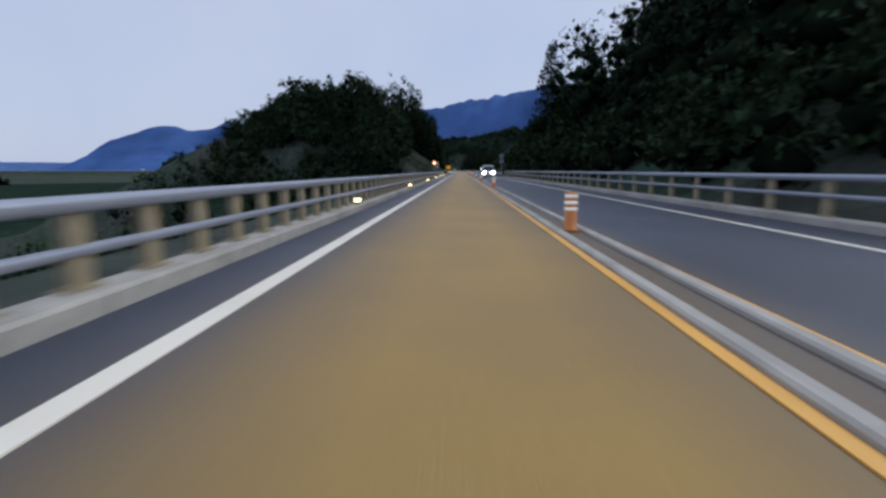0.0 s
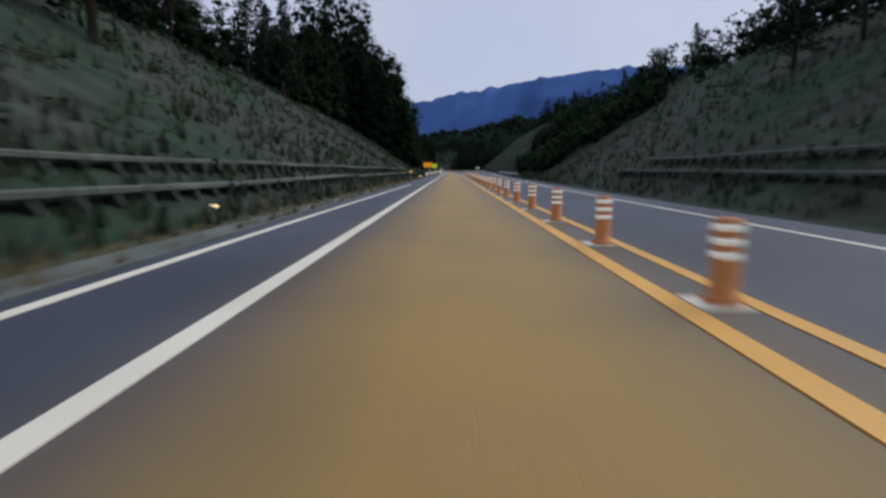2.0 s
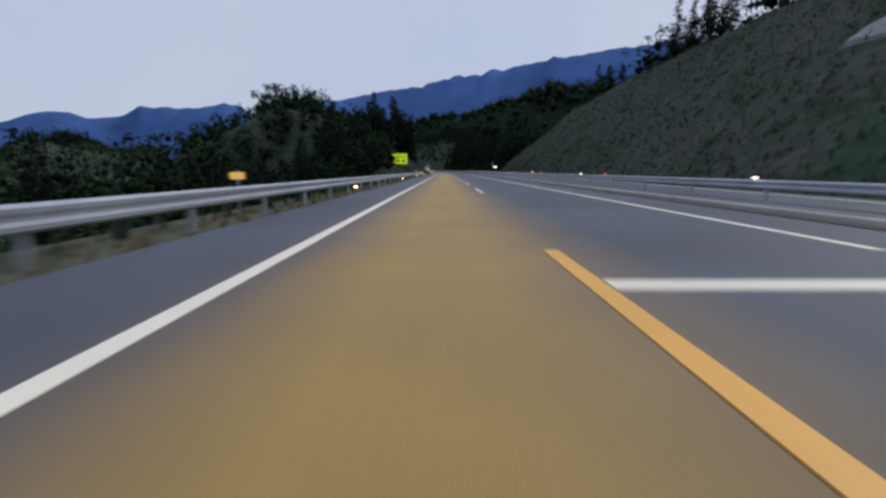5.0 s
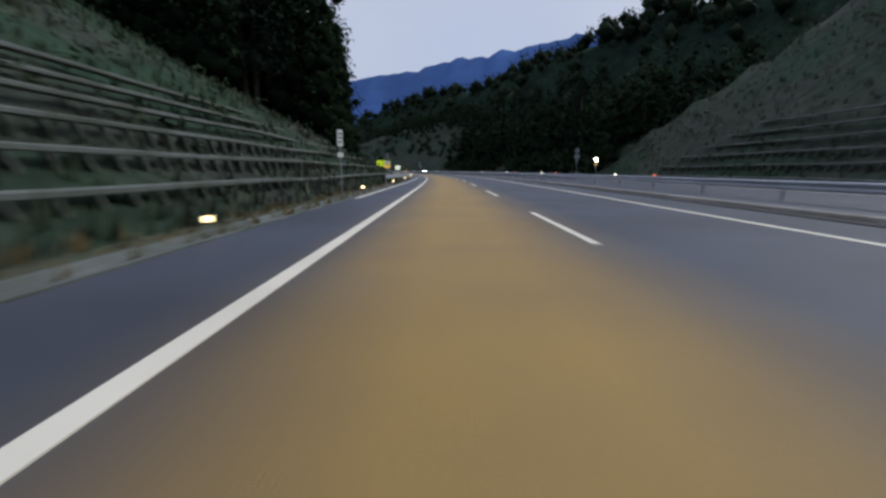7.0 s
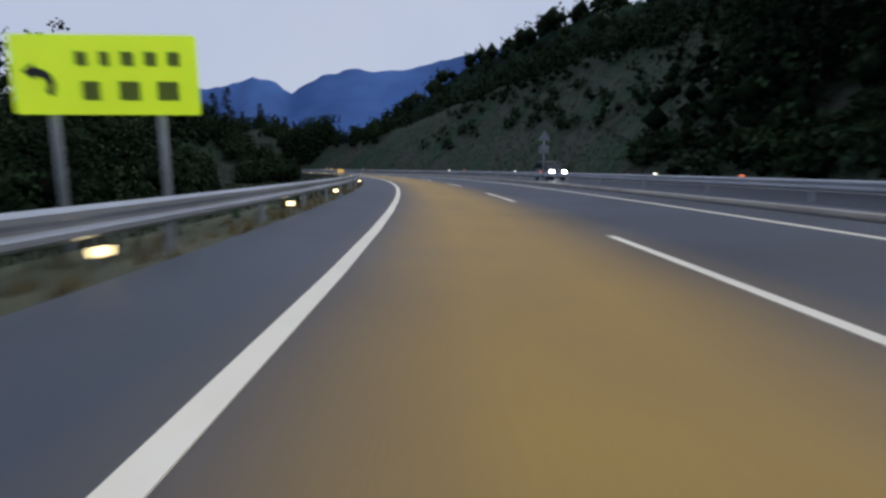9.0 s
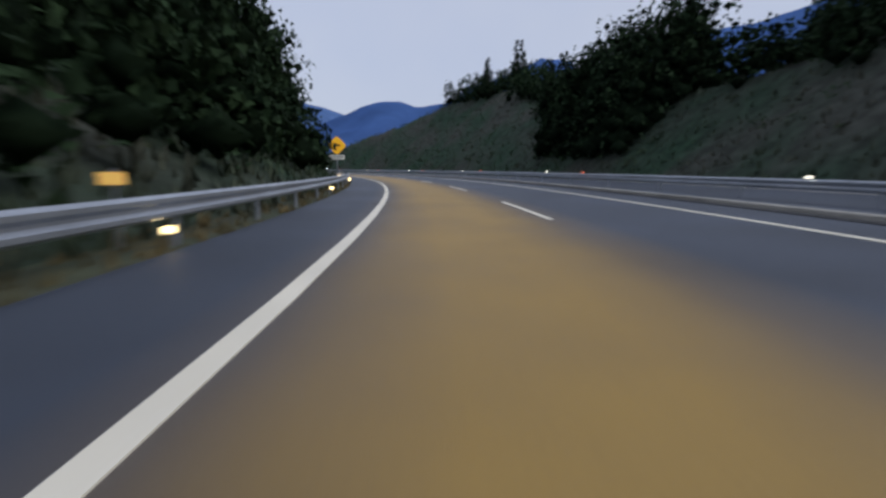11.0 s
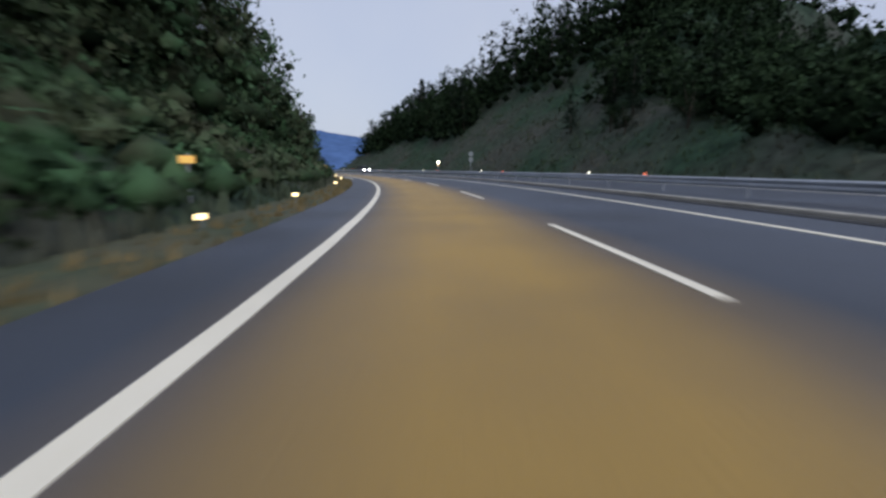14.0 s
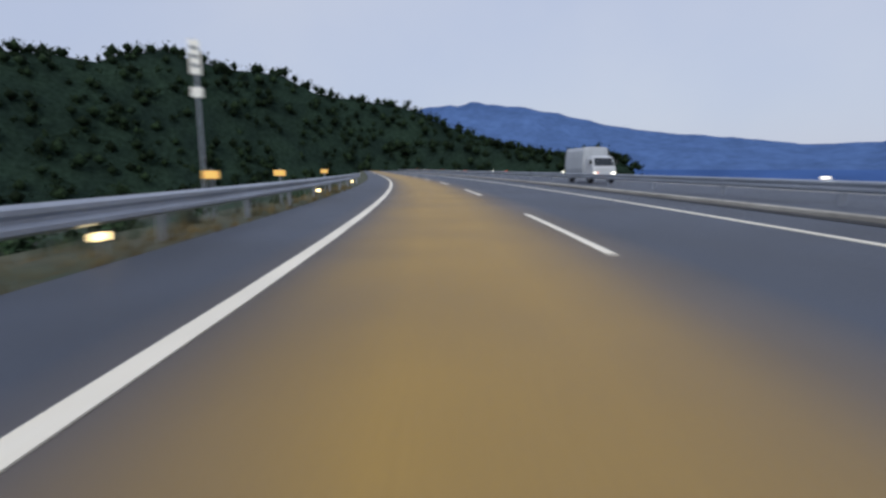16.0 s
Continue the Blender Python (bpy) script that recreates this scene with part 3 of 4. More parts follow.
def build_poles():
    """Orange rubber poles with white bands on the median."""
    t = thing("median_pole", "orange rubber median pole with two white reflective bands", "pole", group="median poles")
    b = Bag().rings([[(r * math.cos(a), r * math.sin(a), z) for a in [2 * math.pi * j / 14 for j in range(14)]] for r, z in ((0.17, 0.012), (0.17, 0.03), (0.12, 0.05), (0.115, 0.70), (0.09, 0.74))])
    part("shaft", b, M["pole"], t, smooth=True)
    for z in (0.66, 0.54, 0.42):
        part("band", Bag().rings([[(0.121 * math.cos(a), 0.121 * math.sin(a), q) for a in [2 * math.pi * j / 14 for j in range(14)]] for q in (z - 0.03, z + 0.03)]), M["band"], t, "white reflective band", smooth=True)
    first = True
    places = [(9.7, 4.05), (32.4, 4.08), (52, 4.1), (70, 4.15), (90, 4.15), (101, 4.15)]
    s = 116.74
    while s < 296:
        w = table(RIGHT_ORANGE, s) - table(LEFT_ORANGE, s)
        places.append((s, table(LEFT_ORANGE, s) + w * table([(180, 0.62), (225, 0.5)], s)))
        s += 3.62
    for s, d in places:
        if first:
            stand(t, s, d, 0.012)
            first = False
        else:
            copy_thing(t, spot(s, d, 0.012))


def build_delineators():
    """Small round reflectors on slim posts by the verge and on the rails."""
    t = thing("delineator", "slim verge post with an amber reflector made to glow", "delineator", group="verge delineators")
    part("post", Bag().tube([(0, 0, -0.4), (0, 0, 0.28)], 0.018, 6), M["panel"], t, "grey plastic post")
    part("holder", Bag().box(0, 0.0, 0.26, 0.24, 0.04, 0.15, 0.01), M["ink"], t, "black holder")
    # no lamp inside: the glow stands in for reflected headlamp light
    part("lens", Bag().box(0, -0.03, 0.28, 0.19, 0.03, 0.10, 0.01), M["lens_amber"], t, "amber reflector lens made to glow")
    spots = [(s, -0.97) for s in (14.5, 30, 46.5, 62.2, 77.2, 92)] + [(s, -3.9) for s in (112, 128.3, 143.1, 158, 173)]
    spots += [(s, -2.55) for s in (192, 212.6, 233, 254, 290, 320, 350, 380, 404, 422.2, 440.2, 458)]
    spots += [(s, -2.45) for s in (474, 490, 507.4, 525, 543.6, 560, 576.8, 584.4)] + [(592 + 16 * k, -2.45) for k in range(10)]
    spots += [(752.6 + 7.35 * k, -2.4 if k < 14 else -3.7) for k in range(17)]
    spots += [(s, -2.6) for s in (884, 904.8, 922, 939.1, 947.2, 962, 978, 994, 1012.6, 1019.8, 1034, 1048.3, 1066, 1083.8, 1098, 1112)]
    for i, (s, d) in enumerate(spots):
        z = -0.02 if s < 97 else -0.05
        m = spot(s, d, z)
        if i == 0:
            t.matrix_basis = m
        else:
            copy_thing(t, m)
    # amber boards on taller posts in the bend
    b = thing("marker_board", "small amber marker board on a steel post", "marker board", group="marker boards")
    part("post", Bag().tube([(0, 0.05, -1.0), (0, 0.05, 1.25)], 0.03, 8), M["steel"], b)
    part("board", Bag().box(0, 0, 1.02, 0.36, 0.04, 0.18), M["board"], b, "amber reflective board")
    for i, (s, d) in enumerate([(179, -3.0), (245, -3.2), (306, -3.2), (389, -3.2), (509, -3.1), (542.5, -3.3), (601, -3.2), (660, -3.2), (720, -3.2), (797, -4.0), (840, -4.0), (871, -5.2), (902, -3.4), (942, -4.0), (980, -4.0), (1015, -4.0), (1089, -3.3), (1094, -3.1), (1104, -3.3)]):
        m = spot(s, d, min(0.25, max(-0.27, land(s, d))))
        if i == 0:
            b.matrix_basis = m
        else:
            copy_thing(b, m)
    # small reflectors on the median rail
    for name, mat, label, k in (("rail_reflector", "lens_red", "small red reflector on the median rail", 0), ("rail_reflector", "lens_white", "small clear reflector on the median rail", 1)):
        r = thing(name, label, "reflector", group="rail reflectors")
        part("bracket", Bag().box(0, 0.02, 0.0, 0.05, 0.03, 0.10), M["steel"], r)
        part("lens", Bag().box(0, -0.01, 0.03, 0.17, 0.03, 0.09, 0.01), M[mat], r)
        s, first = 306 + 7 * k, True
        while s < 1280:
            m = spot(s, 14.42, 0.78)
            if first:
                r.matrix_basis, first = m, False
            else:
                copy_thing(r, m)
            s += 26


def writing(t, x, z, w, h, mat, y, rows, seed):
    """Unreadable lettering: one plain bar for each character."""
    rnd = random.Random(seed)
    for k in range(rows):
        n = 5 if k == 0 else 3
        cell = w / n
        tall = h / rows * (0.44 if k == 0 else 0.60)
        for i in range(n):
            cx, cz = x + cell * (i + 0.5), z + h * (1 - (k + 0.5) / rows)
            part("lettering", Bag().box(cx, y - 0.006, cz - tall / 2, cell * rnd.uniform(0.42, 0.62), 0.012, tall, 0.0), M[mat], t, "dark lettering bar")


def build_big_sign(s, d, bottom, w, h, sheet, label, arrow=True, posts=0.09):
    t = thing("road_sign", label, "road sign", group="panel signs")
    g = land(s, d)
    part("panel", Bag().plate([(-w / 2 + 0.05, bottom), (w / 2 - 0.05, bottom), (w / 2, bottom + 0.05), (w / 2, bottom + h - 0.05), (w / 2 - 0.05, bottom + h), (-w / 2 + 0.05, bottom + h), (-w / 2, bottom + h - 0.05), (-w / 2, bottom + 0.05)], -0.05, 0.05), M[sheet], t)
    for x in (-0.32 * w, 0.27 * w):
        part("post", Bag().tube([(x, 0.10, g - 0.5), (x, 0.10, bottom + h - 0.1)], posts, 12), M["panel"], t, "dull grey steel post", smooth=True)
    for z in (bottom + 0.25 * h, bottom + 0.75 * h):
        part("stiffener", Bag().box(0, 0.03, z, w * 0.94, 0.05, 0.06), M["steel"], t)
    if arrow:
        cx, cz, r = -w * 0.36, bottom + h * 0.36, h * 0.22
        pts = [(cx + r * math.cos(a), cz + r * math.sin(a)) for a in [radians(-40 + 14 * i) for i in range(11)]]
        inner = [(cx + r * 0.52 * math.cos(a), cz + r * 0.52 * math.sin(a)) for a in [radians(-40 + 14 * i) for i in range(11)]]
        bend = Bag()
        for i in range(10):
            bend.plate([pts[i], pts[i + 1], inner[i + 1], inner[i]], -0.062, 0.012)
        tip = cx - r * 0.1
        bend.plate([(tip, cz + r * 1.35), (tip, cz + r * 0.25), (tip - r * 0.75, cz + r * 0.8)], -0.062, 0.012)
        part("bend_arrow", bend, M["ink"], t, "black left-bend arrow")
        writing(t, -w * 0.18, bottom + h * 0.10, w * 0.62, h * 0.80, "faded_ink", -0.056, 2, int(s))
    else:
        for k, (cx, cz) in enumerate(((-0.31, 0.66), (-0.30, 0.30), (-0.12, 0.30), (0.27, 0.72), (0.28, 0.30))):
            g2 = Bag().box(cx * w, -0.062, bottom + h * (cz - 0.1), w * (0.075 + 0.01 * (k % 2)), 0.012, h * 0.18)
            part("lettering", g2, M["dark_red"], t, "dark red lettering bar")
    stand(t, s, d)


def build_round_sign(s, d, z, r, label):
    t = thing("speed_sign", label, "road sign", group="speed signs")
    g = land(s, d)
    part("post", Bag().tube([(0, 0.05, g - 0.5), (0, 0.05, z + r)], 0.045, 10), M["steel"], t, smooth=True)
    part("disc", Bag().disc(-0.02, r, z, 0.04, 36), M["sign_red"], t, "red lit ring")
    part("face", Bag().plate([(-0.5 * r, z - 0.40 * r), (0.42 * r, z - 0.48 * r), (0.5 * r, z + 0.1 * r), (0.42 * r, z + 0.48 * r), (-0.55 * r, z + 0.5 * r), (-0.62 * r, z + 0.36 * r), (-0.42 * r, z + 0.25 * r)], -0.034, 0.012), M["lens_amber"], t, "glowing amber figures run together")
    stand(t, s, d)


def build_diamond_sign(s, d, z, r, label):
    t = thing("warning_sign", label, "road sign", group="warning signs")
    g = land(s, d)
    part("post", Bag().tube([(0, 0.05, g - 0.5), (0, 0.05, z + r * 0.8)], 0.05, 10), M["steel"], t, smooth=True)
    c = 0.12 * r
    part("diamond", Bag().plate([(c, z - r + c), (r - c, z - c), (r - c, z + c), (c, z + r - c), (-c, z + r - c), (-r + c, z + c), (-r + c, z - c), (-c, z - r + c)], -0.02, 0.04), M["sign_yellow"], t, "yellow warning diamond")
    part("symbol", Bag().plate([(-0.45 * r, z + 0.05 * r), (-0.1 * r, z + 0.32 * r), (-0.1 * r, z + 0.14 * r), (0.36 * r, z + 0.1 * r), (0.36 * r, z - 0.12 * r), (-0.1 * r, z - 0.05 * r), (-0.1 * r, z - 0.2 * r)], -0.032, 0.012), M["ink"], t, "black arrow symbol")
    part("plate", Bag().box(0, 0, z - r - 0.42, 1.5 * r, 0.04, 0.42), M["sign_white"], t, "pale plate below")
    part("plate_lettering", Bag().box(0, -0.026, z - r - 0.30, 1.15 * r, 0.012, 0.06).box(0, -0.026, z - r - 0.16, 1.2 * r, 0.012, 0.06), M["ink"], t)
    stand(t, s, d)


def build_km_post(s, d, z):
    t = thing("marker_post", "white distance marker plates on a steel post", "marker post", group="marker posts")
    g = land(s, d)
    part("post", Bag().tube([(0, 0.04, g - 0.5), (0, 0.04, z + 0.4)], 0.03, 8), M["steel"], t)
    part("plate", Bag().box(0, 0, z - 0.35, 0.24, 0.03, 0.75), M["sign_white"], t, "white upright plate")
    part("bar", Bag().box(0, -0.02, z - 0.2, 0.16, 0.01, 0.08).box(0, -0.02, z, 0.16, 0.01, 0.08).box(0, -0.02, z + 0.18, 0.16, 0.01, 0.08), M["panel"], t)
    part("lower_plate", Bag().box(0, 0, z - 0.85, 0.26, 0.03, 0.22), M["sign_white"], t, "small white plate")
    stand(t, s, d)


def build_sign_back(s, d, z, r, shape):
    """The bare back of a sign that faces the other carriageway, with a plate below."""
    t = thing("road_sign", "grey back of a " + shape + " sign above a grey plate", "road sign", group="sign backs")
    g = land(s, d)
    part("post", Bag().tube([(0, 0.06, g - 0.5), (0, 0.06, z + r * 0.6)], 0.045, 10), M["steel"], t, smooth=True)
    if shape == "round":
        part("disc", Bag().disc(-0.02, r, z, 0.04, 30), M["panel"], t, "grey aluminium back")
    else:
        part("triangle", Bag().plate([(-r, z - 0.6 * r), (r, z - 0.6 * r), (r * 0.08, z + r), (-r * 0.08, z + r)], -0.02, 0.04), M["panel"], t, "grey aluminium back")
    part("plate", Bag().box(0, 0, z - r - 0.85, 0.85, 0.04, 0.62, 0.01), M["panel"], t, "grey plate back")
    for q in (z, z - r - 0.5):
        part("clamp", Bag().box(0, -0.04, q, 0.14, 0.05, 0.05), M["steel"], t)
    stand(t, s, d)


def build_lamp_post(s, d, z):
    t = thing("warning_lamp", "bright pale lamp over an amber plate on a post", "lamp", group="warning lamps")
    g = land(s, d)
    part("post", Bag().tube([(0, 0.06, g - 0.5), (0, 0.06, z + 0.25)], 0.035, 8), M["steel"], t, smooth=True)
    part("housing", Bag().disc(0.0, 0.30, z, 0.12, 20), M["ink"], t, "black lamp housing")
    part("lens", Bag().disc(-0.03, 0.25, z, 0.04, 20), M["lens_lamp"], t, "bright pale lens")
    part("hood", Bag().box(0, -0.06, z + 0.27, 0.44, 0.16, 0.03, 0.01), M["ink"], t, "black hood")
    part("plate", Bag().box(0, 0.0, z - 0.75, 0.36, 0.03, 0.22, 0.01), M["board"], t, "amber plate")
    stand(t, s, d)


def build_plate_post(s, d, z):
    t = thing("marker_sign", "bright square reflective plate on a short post", "road sign")
    g = land(s, d)
    part("post", Bag().tube([(0, 0.05, g - 0.5), (0, 0.05, z + 0.2)], 0.03, 8), M["steel"], t, smooth=True)
    part("plate", Bag().box(0, 0, z - 0.26, 0.62, 0.03, 0.5, 0.01), M["plate_lit"], t, "white reflective plate")
    part("border", Bag().box(0, 0.012, z - 0.29, 0.68, 0.02, 0.56, 0.01), M["sign_lime"], t, "yellow-green rim")
    stand(t, s, d)


def build_tall_marker(s, d):
    t = thing("marker_post", "tall pale marker column with small plates behind the rail", "marker post")
    g = land(s, d)
    part("column", Bag().box(0, 0.06, g - 0.3, 0.34, 0.16, 3.5 - g, 0.04), M["panel"], t, "pale grey column")
    part("plate", Bag().box(0, -0.05, 1.95, 0.72, 0.03, 0.30, 0.01), M["sign_white"], t, "pale plate")
    part("lower_plate", Bag().box(0, -0.05, 1.40, 0.72, 0.03, 0.44, 0.01), M["board"], t, "amber plate")
    stand(t, s, d)


def build_signs():
    build_round_sign(101.2, -3.1, 2.6, 0.42, "lit red round speed sign on a steel post")
    build_km_post(114, -3.0, 2.5)
    build_big_sign(245.6, -3.8, 1.9, 2.25, 1.15, "sign_orange", "orange panel sign with dark red lettering behind the guard rail", arrow=False, posts=0.06)
    build_big_sign(398, -7.9, 2.4, 4.85, 2.1, "sign_lime", "yellow-green bend warning panel on two steel posts")
    build_big_sign(583.0, -5.9, 2.3, 3.9, 1.65, "sign_lime", "yellow-green bend warning panel on two steel posts")
    build_diamond_sign(765, -3.4, 3.4, 0.95, "yellow diamond warning sign above a pale plate")
    build_diamond_sign(1046, -3.6, 3.3, 0.85, "yellow diamond warning sign above a pale plate")
    build_round_sign(1065, -2.9, 2.6, 0.42, "lit red round speed sign on a steel post")
    build_km_post(455, -3.1, 2.6)
    build_sign_back(97.5, 9.75, 3.8, 0.42, "round")
    build_sign_back(612, 12.4, 3.7, 0.5, "triangle")
    build_sign_back(511, 23.6, 4.2, 0.38, "round")
    build_sign_back(1016, 23.7, 3.7, 0.45, "round")
    build_lamp_post(502, 23.5, 2.6)
    build_lamp_post(1032, 24.2, 2.4)
    build_plate_post(500, -3.9, 1.5)
    build_tall_marker(494, -4.8)
    build_km_post(840, -3.1, 2.6)
    build_km_post(1089.3, -3.6, 3.6)


# ---------------------------------------------------------------- cars


def hull(rows):
    """A lofted shell: rows of (y, half width, bottom, top) with rounded shoulders."""
    bag, rings = Bag(), []
    for y, w, lo, hi in rows:
        half = [(w * 0.90, lo), (w, lo + (hi - lo) * 0.2), (w, lo + (hi - lo) * 0.62), (w * 0.965, lo + (hi - lo) * 0.86), (w * 0.86, hi - (hi - lo) * 0.02), (w * 0.45, hi)]
        rings.append([(x, y, z) for x, z in half] + [(-x, y, z) for x, z in reversed(half)])
    return bag.rings(rings)


def build_car(s, d, paint, label):
    """A tall estate car facing the camera, headlamps on."""
    t = thing("car", label, "car", group="oncoming cars")
    part("body", hull([(-2.22, 0.62, 0.42, 0.78), (-2.16, 0.80, 0.34, 0.93), (-1.9, 0.87, 0.28, 1.02), (-1.15, 0.89, 0.26, 1.10), (0.2, 0.89, 0.26, 1.12), (1.7, 0.88, 0.27, 1.12), (2.12, 0.84, 0.30, 1.08), (2.24, 0.70, 0.45, 0.98)]), M[paint], t, smooth=False)
    part("cabin_glass", hull([(-1.2, 0.78, 1.04, 1.10), (-0.95, 0.77, 1.04, 1.32), (-0.50, 0.72, 1.04, 1.72), (0.4, 0.72, 1.04, 1.78), (1.7, 0.70, 1.04, 1.74), (2.1, 0.72, 1.04, 1.12)]), M["car_glass"], t, "dark glass")
    part("roof", hull([(-0.58, 0.60, 1.70, 1.74), (-0.35, 0.70, 1.72, 1.82), (0.5, 0.72, 1.73, 1.86), (1.6, 0.70, 1.72, 1.82), (1.85, 0.60, 1.68, 1.74)]), M[paint], t)
    for x in (-1, 1):
        part("front_pillar", Bag().tube([(x * 0.80, -1.2, 1.07), (x * 0.71, -0.5, 1.74)], 0.05, 6), M[paint], t)
        part("centre_pillar", Bag().tube([(x * 0.79, 0.25, 1.08), (x * 0.71, 0.25, 1.76)], 0.05, 6), M[paint], t)
        part("rear_pillar", Bag().tube([(x * 0.79, 1.95, 1.08), (x * 0.70, 1.7, 1.74)], 0.09, 6), M[paint], t)
        part("headlight", Bag().box(x * 0.62, -2.15, 0.72, 0.36, 0.18, 0.21, 0.04), M["headlamp"], t, "glowing headlight")
        part("fog_light", Bag().box(x * 0.60, -2.19, 0.50, 0.14, 0.08, 0.07, 0.01), M["lens_white"], t, "glowing fog light")
        part("mirror", Bag().box(x * 0.98, -0.95, 1.08, 0.18, 0.10, 0.15, 0.03), M[paint], t)
        for y in (-1.38, 1.38):
            wheel = part("wheel", Bag().tube([(x * 0.72, y, 0.33), (x * 0.90, y, 0.33)], 0.33, 20), M["rubber"], t, "black tyre")
            part("rim", Bag().tube([(x * 0.89, y, 0.33), (x * 0.915, y, 0.33)], 0.21, 16), M["alloy"], wheel)
    part("grille", Bag().box(0, -2.20, 0.66, 0.78, 0.06, 0.18, 0.02), M["ink"], t, "black grille")
    part("intake", Bag().box(0, -2.20, 0.42, 0.9, 0.06, 0.11, 0.02), M["ink"], t, "black lower intake")
    part("number_plate", Bag().box(0, -2.245, 0.54, 0.33, 0.02, 0.12, 0.005), M["sign_white"], t, "plain white plate")
    stand(t, s, d)


def build_truck(s, d):
    """A pale box truck coming the other way."""
    t = thing("truck", "pale box truck in the opposite carriageway", "truck")
    part("cargo_box", hull([(-0.9, 1.0, 0.75, 2.75), (-0.85, 1.06, 0.72, 2.85), (3.1, 1.06, 0.72, 2.85), (3.15, 1.0, 0.75, 2.75)]), M["sign_grey"], t, "pale grey cargo box")
    part("cab", hull([(-2.75, 0.86, 0.45, 1.20), (-2.70, 0.92, 0.40, 1.32), (-2.25, 0.92, 0.40, 2.02), (-1.9, 0.90, 0.40, 2.14), (-1.0, 0.90, 0.40, 2.14)]), M["car_white"], t, "white cab")
    part("windscreen", Bag().add([(-0.78, -2.70, 1.36), (0.78, -2.70, 1.36), (0.72, -2.30, 1.96), (-0.72, -2.30, 1.96), (-0.78, -2.62, 1.36), (0.78, -2.62, 1.36), (0.72, -2.22, 1.96), (-0.72, -2.22, 1.96)],
                                 [(0, 1, 2, 3), (4, 5, 6, 7), (0, 1, 5, 4), (1, 2, 6, 5), (2, 3, 7, 6), (3, 0, 4, 7)]), M["car_glass"], t, "dark windscreen")
    part("chassis", Bag().box(0, 0.6, 0.45, 0.9, 5.0, 0.28), M["ink"], t, "black chassis")
    part("bumper", Bag().box(0, -2.74, 0.36, 1.75, 0.16, 0.26, 0.03), M["panel"], t, "grey bumper")
    for x in (-1, 1):
        part("headlight", Bag().box(x * 0.70, -2.78, 0.68, 0.30, 0.10, 0.17, 0.03), M["lens_white"], t, "glowing headlight")
        part("mirror", Bag().box(x * 1.06, -2.5, 1.45, 0.16, 0.08, 0.34, 0.03), M["ink"], t)
        for y in (-2.0, 2.1):
            wheel = part("wheel", Bag().tube([(x * 0.68, y, 0.40), (x * 0.94, y, 0.40)], 0.40, 20), M["rubber"], t, "black tyre")
            part("rim", Bag().tube([(x * 0.93, y, 0.40), (x * 0.955, y, 0.40)], 0.22, 16), M["alloy"], wheel)
    stand(t, s, d)


def build_cars():
    build_car(74.4, 5.95, "car_white", "white car with glowing headlights in the opposite lane")
    build_car(620, 16.2, "car_dark", "dark grey car with glowing headlights beyond the median")
    build_car(869, 16.2, "car_dark", "dark grey car with glowing headlights beyond the median")
    build_truck(1118, 16.4)
    build_car(1057, 16.2, "car_dark", "dark grey car with glowing headlights beyond the median")


# ---------------------------------------------------------------- trees and scrub


def leaf_cloud(bag, rnd, centre, radius, count, size, flat=1.0):
    """Many small uneven leaf sprays round a centre."""
    for _ in range(count):
        v = Vector((rnd.gauss(0, 1), rnd.gauss(0, 1), rnd.gauss(0, 1)))
        v.normalize()
        c = Vector(centre) + Vector((v.x, v.y, v.z * flat)) * radius * rnd.random() ** 0.4
        a = Vector((rnd.uniform(-1, 1), rnd.uniform(-1, 1), rnd.uniform(-0.6, 0.6))).normalized()
        b = a.cross(Vector((rnd.uniform(-1, 1), rnd.uniform(-1, 1), rnd.uniform(-1, 1)))).normalized()
        k = size * rnd.uniform(0.6, 1.3)
        w = k * rnd.uniform(0.35, 0.6)
        o = (a + b * rnd.uniform(-0.6, 0.6)) * k * 0.7
        p = [c + a * k * 0.9, c + b * w, c - b * w * 0.6, c - o + b * w, c - o - a * k * 0.6 - b * w, c - o + a * k * 0.3 - b * w * 0.7]
        bag.add([tuple(q) for q in p], [(0, 1, 2), (3, 4, 5)])


LUMP = [Vector(v) for v in ((1, 0, 0), (0, 1, 0), (-1, 0, 0), (0, -1, 0), (0, 0, 1), (0, 0, -1))]
LUMP_FACES = [(0, 1, 4), (1, 2, 4), (2, 3, 4), (3, 0, 4), (1, 0, 5), (2, 1, 5), (3, 2, 5), (0, 3, 5)]


